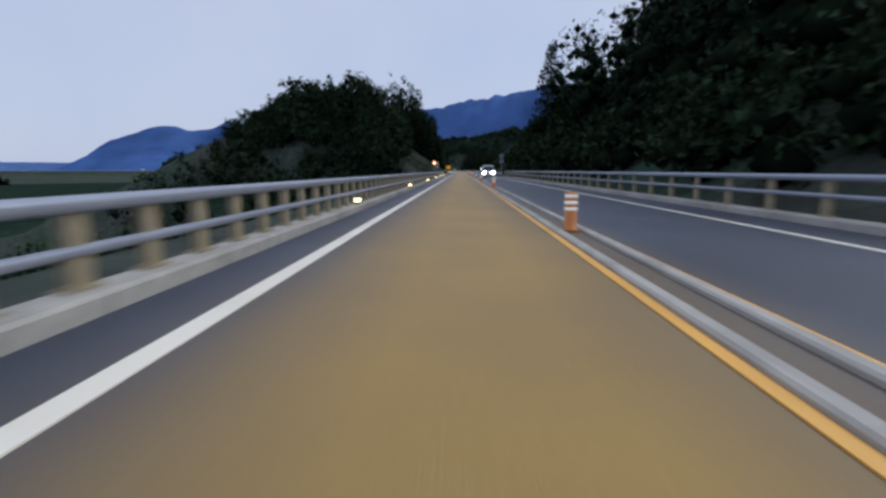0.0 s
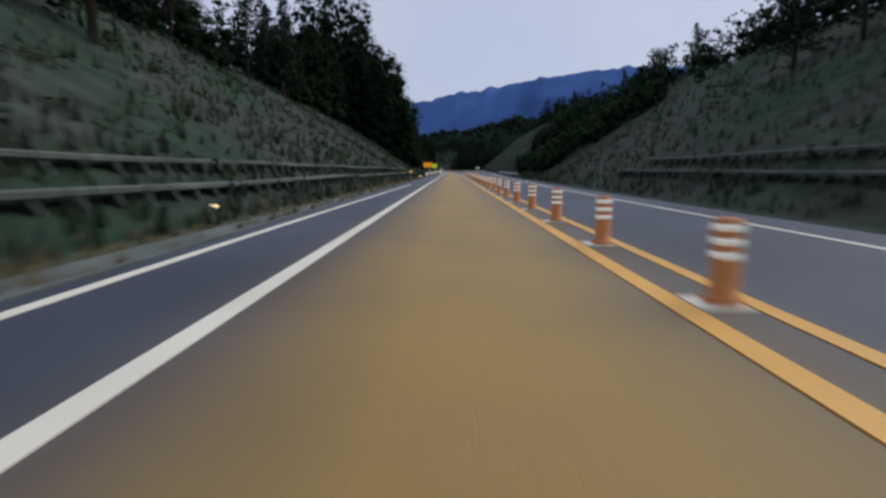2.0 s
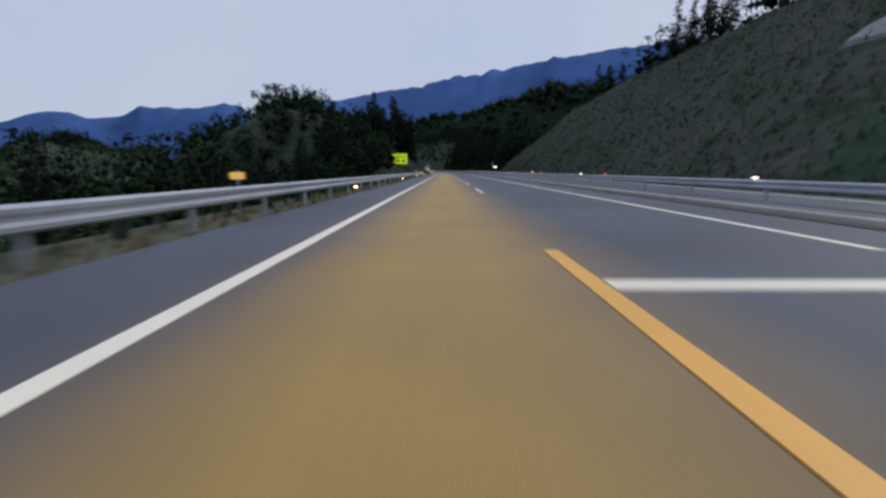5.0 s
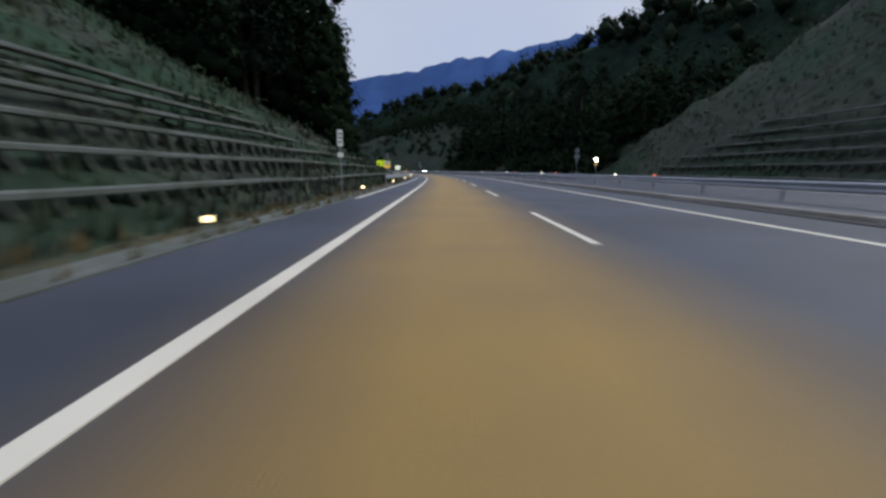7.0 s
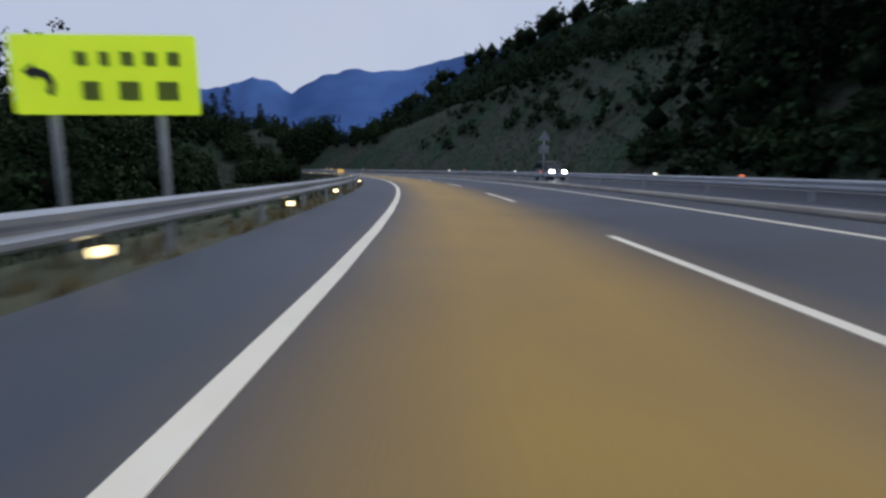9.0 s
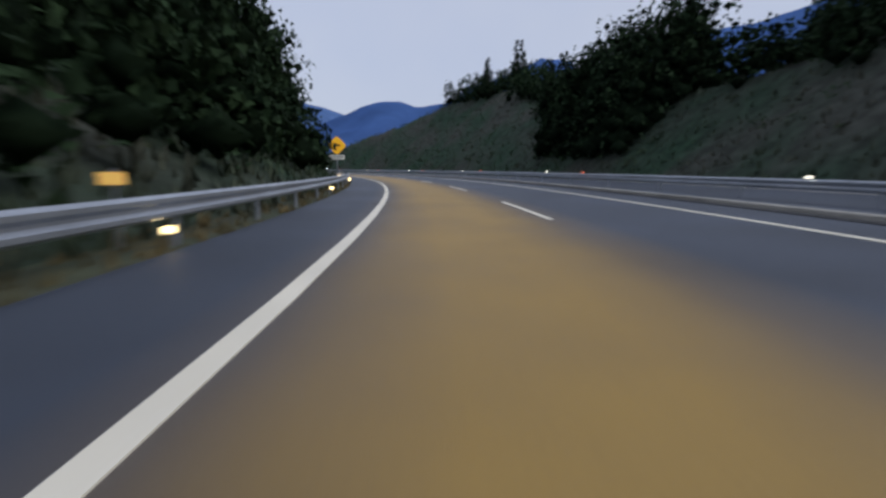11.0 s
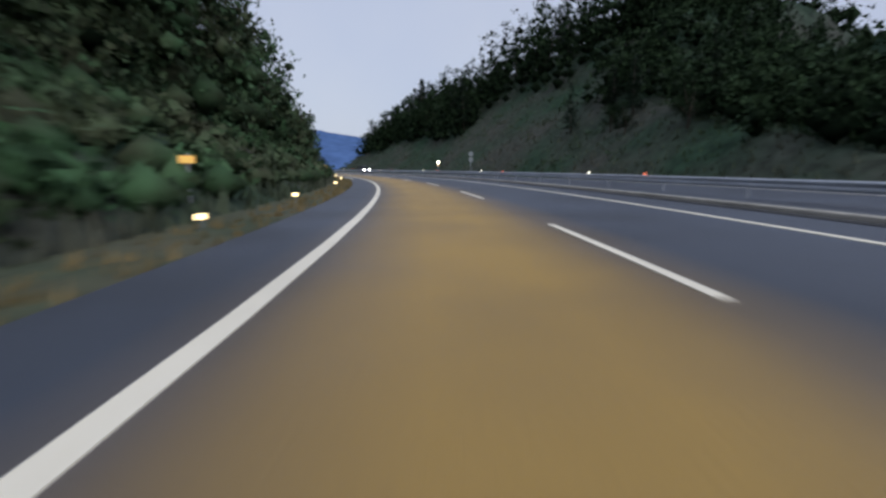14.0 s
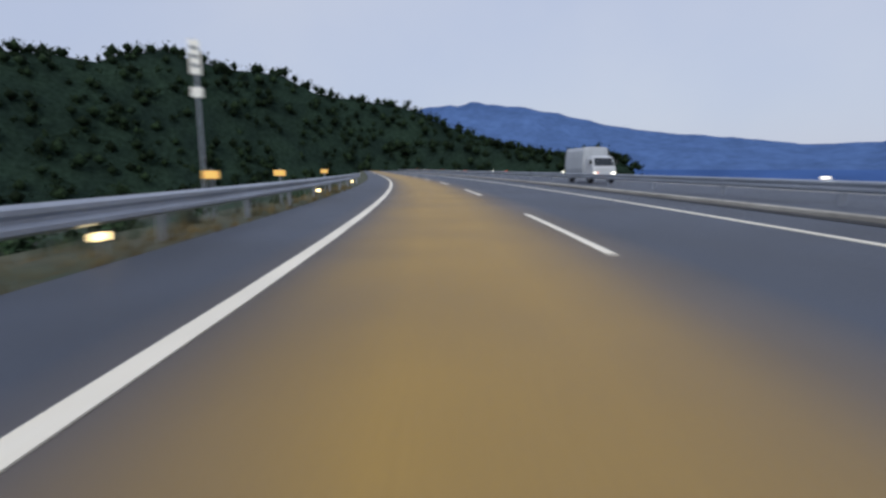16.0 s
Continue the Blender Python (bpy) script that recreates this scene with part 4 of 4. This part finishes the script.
def clump(leaves, hearts, rnd, centre, radius, count, size, flat=0.9, dense=1.0):
    """A leafy clump: an uneven dense heart under many small sprays."""
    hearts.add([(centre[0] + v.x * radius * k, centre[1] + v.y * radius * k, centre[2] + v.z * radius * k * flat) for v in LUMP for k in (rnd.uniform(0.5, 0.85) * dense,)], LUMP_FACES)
    for _ in range(count):
        v = Vector((rnd.gauss(0, 1), rnd.gauss(0, 1), rnd.gauss(0.15, 1))).normalized()
        c = Vector(centre) + Vector((v.x, v.y, v.z * flat)) * radius * rnd.uniform(0.55, 1.1)
        a = (Vector((rnd.uniform(-1, 1), rnd.uniform(-1, 1), rnd.uniform(-1, 1))) + v * 0.4).normalized()
        b = a.cross(Vector((rnd.uniform(-1, 1), rnd.uniform(-1, 1), rnd.uniform(-1, 1)))).normalized()
        k = size * rnd.uniform(0.6, 1.3)
        w = k * rnd.uniform(0.4, 0.7)
        o = (a * rnd.uniform(0.2, 1.0) + b * rnd.uniform(-0.9, 0.9)) * k
        leaves.add([tuple(q) for q in (c + a * k, c + b * w, c - b * w, c - o + b * w, c - o - a * k * 0.8 - b * w * 0.3, c - o + a * k * 0.3 - b * w)], [(0, 1, 2), (3, 4, 5)])


def make_tree(kind, seed):
    rnd = random.Random(seed)
    trunk, crown = Bag(), Bag()
    if kind == "cedar":
        h = rnd.uniform(14, 18)
        trunk.tube([(0, 0, -1), (0.05, 0, h * 0.4), (0, 0.05, h * 0.97)], [0.28, 0.19, 0.03], 7)
        z = h * 0.16
        while z < h:
            u = (z - h * 0.16) / (h * 0.84)
            r = (1 - u) ** 0.8 * h * 0.17 + 0.25
            for _ in range(max(3, int(9 * (1 - u)) + 2)):
                a = rnd.uniform(0, 2 * math.pi)
                q = r * rnd.uniform(0.55, 1.1)
                end = (q * math.cos(a), q * math.sin(a), z - q * 0.18)
                if rnd.random() < 0.10:
                    trunk.tube([(0, 0, z), end], [0.05, 0.015], 4)
                for f in (0.45, 0.8, 1.0):
                    leaf_cloud(crown, rnd, (end[0] * f, end[1] * f, z - q * 0.18 * f + 0.1), 0.5, 3, 0.42, 0.6)
            z += h * 0.045
        name, label, mat = "cedar_tree", "tall dark cedar with a narrow ragged crown", "needle"
    else:
        h = rnd.uniform(8, 12)
        trunk.tube([(0, 0, -1), (0.1, 0, h * 0.3), (0.2, 0.15, h * 0.6)], [0.26, 0.2, 0.12], 7)
        for i in range(12):
            a, e = rnd.uniform(0, 2 * math.pi), rnd.uniform(0.22, 1.0)
            r = h * rnd.uniform(0.12, 0.30) * (1.15 - 0.4 * e)
            c = (r * math.cos(a), r * math.sin(a), h * e)
            trunk.tube([(0.1, 0.05, h * 0.2), (c[0] * 0.6, c[1] * 0.6, h * (0.2 + 0.5 * e) * 0.85), c], [0.12, 0.07, 0.02], 5)
            leaf_cloud(crown, rnd, c, h * rnd.uniform(0.13, 0.2), 72, 0.34, 0.75)
        leaf_cloud(crown, rnd, (0, 0, h * 0.45), h * 0.24, 80, 0.42)
        name, label, mat = "broadleaf_tree", "dark broadleaf tree with an uneven crown", "leaf"
    t = thing(name, label, "tree", group="woods beside the road")
    part("trunk", trunk, M["bark"], t, "dark bark", smooth=True)
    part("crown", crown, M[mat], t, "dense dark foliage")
    return t


def plant(protos, rnd, s0, s1, d0, d1, count, low=0.75, high=1.25, lift=0.0):
    """Scatter trees over a stretch of the plan."""
    for _ in range(count):
        s, d = rnd.uniform(s0, s1), rnd.uniform(d0, d1)
        src = rnd.choice(protos)
        x, y, z = at(s, d, land(s, d) + lift)
        k = rnd.uniform(low, high)
        m = pose(x * S, y * S, z * S, rnd.uniform(-3, 3), rnd.uniform(-3, 3), rnd.uniform(0, 360))
        ob = copy_thing(src, m)
        ob.scale = (k * rnd.uniform(0.9, 1.15), k * rnd.uniform(0.9, 1.15), k)


def build_trees():
    cedars = [make_tree("cedar", i) for i in (1, 2, 3)]
    broad = [make_tree("broad", i) for i in (11, 12, 13)]
    rnd = random.Random(5)
    both = cedars + broad
    # the models themselves stand in the woods behind the bridge
    for i, t in enumerate(cedars + broad):
        stand(t, 40 + 6 * i, 30 + 3 * i, land(40 + 6 * i, 30 + 3 * i))
    left_side = [
        (both, 92, 125, -30, -20, 16, 0.4, 0.6), (both, 125, 205, -32, -19, 44, 0.6, 1.0), (cedars, 134, 144, -18, -13, 3, 0.7, 0.9), (cedars, 221, 234, -24, -11, 26, 0.8, 1.1),
        (broad, 262, 330, -40, -22, 12, 0.4, 0.6), (both, 330, 395, -40, -12, 18, 0.5, 0.8), (cedars, 440, 462, -26, -20, 6, 0.3, 0.45), (cedars, 477, 490, -30, -11.5, 44, 0.85, 1.15),
        (broad, 505, 690, -30, -22, 36, 0.8, 1.1), (both, 724, 775, -40, -9, 44, 0.8, 1.1), (both, 775, 870, -36, -18, 40, 0.6, 0.9), (both, 905, 985, -36, -21, 46, 0.4, 0.7)]
    right_side = [
        (broad, 1045, 1120, -34, -16, 12, 0.4, 0.6), (both, 30, 85, 16, 34, 40, 0.9, 1.5), (both, 85, 112, 20, 40, 16, 0.6, 1.0), (both, 115, 205, 28, 44, 26, 0.5, 0.8),
        (cedars, 140, 150, 22, 26, 2, 0.5, 0.6), (both, 205, 330, 42, 60, 24, 0.5, 0.8), (both, 330, 480, 54, 70, 24, 0.6, 0.9), (both, 512, 620, 26, 45, 70, 0.8, 1.2),
        (both, 630, 720, 56, 75, 20, 0.5, 0.8), (cedars, 812, 845, 46, 56, 12, 0.45, 0.7), (both, 962, 998, 29, 50, 28, 0.3, 0.5), (both, 1024, 1045, 48, 64, 12, 0.6, 0.9),
        (both, 1040, 1074, 34, 46, 18, 0.7, 1.0), (cedars, 796, 816, 42, 50, 8, 0.5, 0.8)]
    for protos, s0, s1, d0, d1, n, lo, hi in left_side + right_side:
        plant(protos, rnd, s0, s1, d0, d1, max(2, round(n * 0.5)), lo, hi)


def build_woods():
    """Close canopy behind the single trees, one mesh of leaf sprays."""
    rnd = random.Random(21)
    bag, thicket, hearts = Bag(), Bag(), Bag()
    # stretches along the road, stretches across it, clumps and height of the canopy
    first_bank = [
        (90, 128, -34, -19, 130, 6), (126, 205, -40, -20, 160, 7), (208, 221, -34, -19, 90, 13), (219, 234, -28, -15, 220, 27), (219, 234, -15, -9, 150, 19), (220, 234, -9, -6, 80, 12),
        (30, 84, -34, -10, 90, 4), (91, 100, -19, -12, 90, 9.5), (92, 100, -27, -19, 60, 6), (90, 100, -36, -27, 40, 3), (60, 82, -34, -12, 120, 6), (84, 101, -24, -8, 170, 2.5), (80, 100, -15, -8, 120, 7), (420, 486, -36, -24, 60, 2), (480, 497, -16, -9.4, 210, 16),
        (474, 491, -32, -16, 170, 11), (88, 130, -44, -24, 230, 2.5), (40, 90, -60, -30, 110, 8), (394, 440, -60, -25, 140, 5),
        (505, 640, -44, -22, 330, 8), (648, 706, -58, -36, 230, 23), (650, 704, -36, -29, 110, 16), (652, 702, -29, -22, 90, 7)]
    straight = [
        (733, 769, -20, -7.5, 260, 10), (688, 764, -17, -4.6, 260, 4), (985, 1004, -14, -5.8, 130, 5.5), (1003, 1036, -24, -6, 110, 2.2), (503, 600, -24, -12, 60, 3), (15, 82, 15, 46, 330, 15),
        (82, 112, 18, 46, 110, 9), (103, 115, 14.5, 24, 90, 7), (10, 112, 11.5, 16, 120, 4), (198, 216, 23, 36, 110, 3), (183, 214, 14.2, 30, 230, 2.2), (112, 205, 30, 52, 130, 6), (205, 330, 42, 70, 130, 6),
        (258, 284, 28, 40, 120, 4.5), (330, 500, 52, 80, 250, 9), (505, 622, 24.8, 28, 150, 2.5), (505, 622, 25.5, 60, 560, 13), (622, 728, 45, 66, 330, 6),
        (628, 704, 31, 44, 44, 2.5)]
    bend = [
        (764, 783, 27, 42, 220, 11), (732, 762, 34, 50, 130, 5), (716, 800, -64, -38, 160, 7), (800, 1045, -80, -36, 260, 4), (716, 775, -44, -8, 320, 9),
        (775, 872, -42, -13, 300, 7), (818, 846, -13.5, -9, 100, 4.5), (908, 988, -40, -9, 310, 7), (950, 984, -17, -7.5, 170, 8), (926, 950, -17, -10, 60, 3), (1002, 1040, -40, -34, 40, 2), (1040, 1130, -40, -16, 90, 2.5), (1058, 1088, -28, -11, 130, 7),
        (945, 966, 28, 44, 70, 5), (966, 980, 31, 54, 110, 4.5), (980, 1002, 35, 62, 170, 5.5), (972, 1006, 60, 100, 120, 4)]
    far_bend = [
        (772, 812, -13, -6, 120, 2.5), (1005, 1050, 42, 76, 190, 15), (1040, 1076, 32.5, 48, 180, 10), (1076, 1084, 31, 45, 90, 9),
        (1084, 1092, 29.5, 42, 70, 6), (796, 816, 41, 52, 60, 6), (784, 800, 36, 46, 130, 6), (815, 850, 45, 60, 130, 6),
        (255, 400, -50, -16, 170, 2.5), (310, 400, -85, -36, 300, 12), (255, 410, -130, -48, 520, 6), (376, 404, -40, -10, 110, 4), (387, 398, -24, -9, 70, 5)]
    for s0, s1, d0, d1, n, h in first_bank + straight + bend + far_bend:
        for _ in range(n):
            s, d = rnd.uniform(s0, s1), rnd.uniform(d0, d1)
            if 895 < s < 917 and -7 < d < 0:
                continue
            x, y, z = at(s, d, land(s, d))
            k = rnd.uniform(0.5, 1.1)
            for q in (0.08, 0.26, 0.44, 0.6, 0.76, 0.92) if h > 10 else (0.12, 0.45, 0.85):
                r = rnd.uniform(1.1, 1.9) * (1.15 - 0.5 * q)
                heart = (x + rnd.uniform(-0.8, 0.8), y + rnd.uniform(-0.8, 0.8), z + h * k * q + 0.5)
                spread_r = r * min(1.3, 0.5 + h / 12)
                close = (1.0 - 0.5 * q) * (0.8 if abs(d) > 30 else 1.0)
                sprays = 0.6 if h > 10 else 1.0
                if 770 < s0 < 1046 and d1 < 0 and d0 > -45:
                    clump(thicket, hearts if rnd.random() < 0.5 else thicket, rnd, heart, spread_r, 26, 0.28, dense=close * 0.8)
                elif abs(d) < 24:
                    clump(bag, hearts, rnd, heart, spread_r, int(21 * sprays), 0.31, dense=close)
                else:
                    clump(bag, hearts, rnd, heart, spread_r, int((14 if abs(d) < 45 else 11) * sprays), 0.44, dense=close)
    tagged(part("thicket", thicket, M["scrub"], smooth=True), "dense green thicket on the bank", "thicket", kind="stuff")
    tagged(part("shaded_inner_foliage", hearts, M["heart"], smooth=True), "dense inner foliage of the woods, shade put into its dark colour", "woods", kind="stuff")
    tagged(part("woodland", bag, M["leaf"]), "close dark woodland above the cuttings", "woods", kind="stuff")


def build_scrub():
    """Grass tufts on the verges and low scrub on the banks."""
    rnd = random.Random(9)
    bank_bag, verge_bag, bush = Bag(), Bag(), Bag()

    def tuft(bag, s, d, size, blades):
        x, y, z = at(s, d, land(s, d))
        for _ in range(blades):
            a = rnd.uniform(0, 2 * math.pi)
            r = size * 0.25
            bx, by = x + rnd.uniform(-r, r), y + rnd.uniform(-r, r)
            h, w = size * rnd.uniform(0.6, 1.2), size * 0.15
            lean = size * rnd.uniform(0.1, 0.5)
            bag.add([(bx - w * math.sin(a), by + w * math.cos(a), z - 0.02), (bx + w * math.sin(a), by - w * math.cos(a), z - 0.02), (bx + lean * math.cos(a), by + lean * math.sin(a), z + h)], [(0, 1, 2)])
    for _ in range(13000):
        s = rnd.uniform(98, 1110)
        tuft(verge_bag, s, table(LEFT_EDGE, s) - rnd.uniform(0.05, 1.3), rnd.uniform(0.12, 0.3), 5)
    for _ in range(78000):
        s = rnd.uniform(80, 1110)
        if rnd.random() < 0.55:
            d = -toe_left(s) - rnd.random() ** 1.5 * 24
        else:
            d = toe_right(s) + rnd.random() ** 1.5 * 30
        tuft(bank_bag, s, d, rnd.uniform(0.24, 0.66), 3)
    for _ in range(4200):
        s = rnd.uniform(852, 1046)
        d = -toe_left(s) - 0.6 - rnd.random() * 15
        if 895 < s < 917 and d > -6.5:
            continue
        x, y, z = at(s, d, land(s, d))
        r = rnd.uniform(0.4, 1.2)
        clump(bush, bush, rnd, (x, y, z + r * 0.35), r, 12, 0.24, 0.8)
    for _ in range(9000):
        s = rnd.uniform(80, 1110)
        if rnd.random() < 0.5:
            d = -toe_left(s) - 1.5 - rnd.random() * 24
        else:
            d = toe_right(s) + 1.0 + rnd.random() * 34
        if noise.noise(Vector((s * 0.06, d * 0.13, 2.0))) < rnd.uniform(-0.35, 0.3):
            continue
        x, y, z = at(s, d, land(s, d))
        r = rnd.uniform(0.3, 1.1)
        leaf_cloud(bush, rnd, (x, y, z + r * 0.2), r * 1.15, 15, 0.25, 0.5)
    tagged(part("verge_grass", verge_bag, M["verge_headlit"]), "verge grass with a straw-coloured headlamp tint", "grass", kind="stuff")
    tagged(part("bank_grass", bank_bag, M["blade"]), "long rough grass on the banks", "grass", kind="stuff")
    tagged(part("bank_scrub", bush, M["scrub"], smooth=True), "low brown-green scrub on the banks", "scrub", kind="stuff")


# ---------------------------------------------------------------- distance
# bearing (degrees left of the first straight) and height of the near and the far ridge
NEAR_RIDGE = [(-180, 25), (-90, 100), (-60, 150), (-36, 183), (-30, 180), (-24, 177), (-18, 167), (-14.5, 162), (-8.5, 152), (-4, 140), (0, 135), (4.5, 122), (8, 118), (12, 122), (15, 108),
              (17.2, 94), (19, 104), (20.8, 110), (23.8, 106), (26.5, 108), (28.8, 118), (30.8, 122), (32.5, 110), (34, 100), (36.3, 102), (37.6, 110), (40, 107), (41.4, 100), (43.3, 86), (46, 68), (47.2, 55), (48.6, 35), (52, 4), (55, 0), (120, 0), (180, 25)]
FAR_RIDGE = [(-180, 180), (-40, 220), (0, 160), (25, 60), (46, 60), (48, 260), (50, 400), (53, 490), (55.6, 525), (58.6, 560), (64, 600),
             (69, 560), (75, 370), (81, 165), (86, 160), (92, 225), (96, 255), (98.5, 280), (102.5, 335), (106, 410), (109.5, 470), (112.5, 510), (116.3, 535), (120.5, 500), (127, 420), (142, 300), (180, 180)]


NEAR_REACH = [(-180, 1.0), (21, 1.0), (24, 1.05), (28, 1.2), (32, 1.4), (60, 1.4), (90, 1.0), (180, 1.0)]
FAR_REACH = [(-180, 1.0), (180, 1.0)]


def build_ridge(rows, reach, radius, label, mat):
    bag = Bag()
    rings = []
    n = 480
    for k, (q, part_h) in enumerate(((0.72, -0.02), (0.82, 0.42), (0.92, 0.78), (1.0, 1.0), (1.12, 0.4), (1.25, -0.05))):
        ring = []
        for j in range(n):
            b = -180 + 360 * j / n
            h = table(rows, b)
            h *= 1 + 0.05 * noise.noise(Vector((b * 0.6, k * 3.0, radius))) + 0.008 * noise.noise(Vector((b * 2.3, k, 1.5)))
            a = radians(b)
            wig = radius * table(reach, b) * q * (1 + (0.05 * noise.noise(Vector((b * 0.25, k * 2.0, 4.0))) if part_h < 0.9 else 0))
            ring.append((-110 - wig * math.sin(a), 500 + wig * math.cos(a), h * part_h - (16 if part_h < 0.9 else 0)))
        rings.append(ring)
    bag.rings(rings, cap=False)
    tagged(part("backdrop", bag, M[mat], smooth=True), label, "mountains", kind="structure")


def build_distance():
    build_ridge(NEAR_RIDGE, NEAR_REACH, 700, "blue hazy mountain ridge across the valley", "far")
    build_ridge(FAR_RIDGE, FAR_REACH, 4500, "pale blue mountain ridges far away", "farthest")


def build_hillside(crest, half, seed, label, mat="woods", leaf="leaf", density=1.0):
    """A wooded ridge under a line of crest points: uneven ground covered in small tree crowns."""
    rnd = random.Random(seed)
    pts = []
    for i in range(len(crest) - 1):
        a, b = Vector(crest[i]), Vector(crest[i + 1])
        n = max(2, int((b - a).length / 8))
        pts += [a.lerp(b, k / n) for k in range(n)]
    pts.append(Vector(crest[-1]))
    base = crest[len(crest) // 2]
    o = (base[0], base[1], -14.0)
    t = thing("wooded_hill", label, "hill", o)
    sides = []
    for i, p in enumerate(pts):
        w = (pts[min(i + 2, len(pts) - 1)] - pts[max(i - 2, 0)])
        w.z = 0
        w.normalize()
        sides.append(Vector((w.y, -w.x, 0)))
    us = [-1, -0.85, -0.7, -0.55, -0.4, -0.27, -0.15, 0, 0.15, 0.27, 0.4, 0.55, 0.7, 0.85, 1]

    def surface(i, u):
        p, q = pts[i], sides[i]
        x, y = p.x + q.x * half * u, p.y + q.y * half * u
        k = 0.5 + 0.5 * math.cos(math.pi * min(1.0, abs(u) * 0.92 + 0.03))
        bump = 3.0 * noise.noise(Vector((x * 0.03, y * 0.03, seed))) + 1.4 * noise.noise(Vector((x * 0.1, y * 0.1, seed + 4)))
        return (x, y, -14 + (p.z - 3 + 14) * k + bump * min(1, 1.3 - abs(u)))
    bag = Bag()
    m = len(us)
    bag.add([surface(i, u) for i in range(len(pts)) for u in us], [(i * m + j, i * m + j + 1, (i + 1) * m + j + 1, (i + 1) * m + j) for i in range(len(pts) - 1) for j in range(m - 1)])
    part("ground", bag, M[mat], t, "dark wooded ground", o, smooth=True)
    crowns = Bag()
    for _ in range(int(len(pts) * half * 0.16 * density)):
        i = rnd.randrange(len(pts))
        u = rnd.uniform(-0.95, 0.95)
        x, y, z = surface(i, u)
        r = rnd.uniform(1.6, 4.6)
        c = (x + rnd.uniform(-4, 4), y + rnd.uniform(-4, 4), z + r * 0.6)
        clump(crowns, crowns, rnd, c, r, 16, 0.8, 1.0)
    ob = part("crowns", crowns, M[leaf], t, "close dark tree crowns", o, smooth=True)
    ob["kind"] = "stuff"


def build_rock_patch(s0, s1, d0, d1, seed):
    """An uneven bare face of sprayed concrete that follows the bank."""
    bag, n, m = Bag(), 22, 14
    cs, cd = (s0 + s1) / 2, (d0 + d1) / 2
    rows = []
    for i in range(n + 1):
        row = []
        for j in range(m + 1):
            u, v = 2 * i / n - 1, 2 * j / m - 1
            k = 1 + 0.35 * noise.noise(Vector((u * 2, v * 2, seed)))
            s, d = cs + u * (s1 - s0) / 2 * k, cd + (v + 0.25 * u) * (d1 - d0) / 2 * k
            edge = max(abs(u), abs(v))
            lift = 0.35 + 0.5 * noise.noise(Vector((s * 0.4, d * 0.4, seed))) if edge < 0.95 else -0.8
            row.append(at(s, d, land(s, d) + lift))
        rows.append(row)
    bag.add([p for r in rows for p in r], [(i * (m + 1) + j, i * (m + 1) + j + 1, (i + 1) * (m + 1) + j + 1, (i + 1) * (m + 1) + j) for i in range(n) for j in range(m)])
    ob = part("rock_face", bag, M["rock"])
    tagged(ob, "bare pale grey rock face on the cutting", "rock", "rock faces")


def build_wall(s0, s1, d, h, label):
    """A concrete retaining wall with a coping, cast in bays."""
    o = at(s0, d, 0)
    t = thing("retaining_wall", label, "wall", o, group="retaining walls")
    s = s0
    while s < s1 - 0.1:
        e = min(s1, s + 3.0)
        part("bay", Bag().sweep([(-0.2, -0.5), (0.2, -0.5), (0.14, h), (-0.2, h)], s, e - 0.05, 1.5, d), M["panel"], t, "", o)
        s = e
    part("coping", Bag().sweep([(-0.26, h), (0.22, h), (0.22, h + 0.1), (0.19, h + 0.13), (-0.26, h + 0.13)], s0 - 0.05, s1 + 0.05, 1.5, d), M["rib"], t, "mossy concrete coping", o)


build_ground()
build_verge()
build_road()
build_markings()
for side in (-1, 1):
    build_parapet(side)
build_median_kerb()
build_rails()
for a, b, n, gap, low in ((118, 204, 2, 0.6, 0.3), (406, 489, 6, 0.74, 0.3), (812, 850, 5, 0.66, 0.4)):
    build_crib(a, b, n, gap, low=low)
build_crib(119, 150, 2, 0.7, 1, 0.6)
build_crib(446, 490, 6, 0.95, 1)
build_poles()
build_delineators()
build_signs()
build_cars()
build_trees()
build_woods()
build_scrub()
build_distance()
build_rock_patch(298, 318, 35.5, 39.5, 2.0)
build_rock_patch(322, 338, 35, 38, 5.0)
build_wall(899, 914.5, -3.9, 2.1, "grey concrete retaining wall behind the guard rail")
build_wall(761.8, 766.5, -4.2, 1.9, "short grey concrete headwall behind the guard rail")
build_hillside([(-455, 434, 49), (-498, 434, 57), (-531, 435, 58), (-563, 440, 68), (-599, 450, 63), (-626, 458, 62), (-657, 465, 53), (-704, 495, 48), (-748, 505, 37), (-782, 521, 27), (-826, 568, 14)], 75, 4, "dark wooded hillside behind the open verge", density=2.6)
build_hillside([(-372, 808, 16), (-385, 813, 34), (-390, 824, 41), (-380, 845, 34), (-364, 862, 25), (-350, 873, 11), (-336, 882, 0)], 40, 8, "steep wooded hill outside the bend", density=6.5)
build_hillside([(84, 505, 26), (78, 539, 42), (66, 578, 47), (54, 612, 48), (42, 648, 47), (22, 705, 46), (-8, 752, 50), (-41, 782, 43), (-86, 824, 26), (-120, 850, 8)], 38, 9, "dark wooded hillside outside the bend", density=4.5)
build_hillside([(105, 200, 26), (120, 280, 40), (125, 360, 46), (118, 440, 40)], 45, 6, "dark wooded hillside above the cutting")
build_hillside([(-660, 500, 15), (-685, 554, 20), (-698, 576, 19), (-711, 605, 12), (-720, 631, 15), (-728, 652, 5)], 26, 12, "low dark wooded rise beyond the end of the bend", density=5)
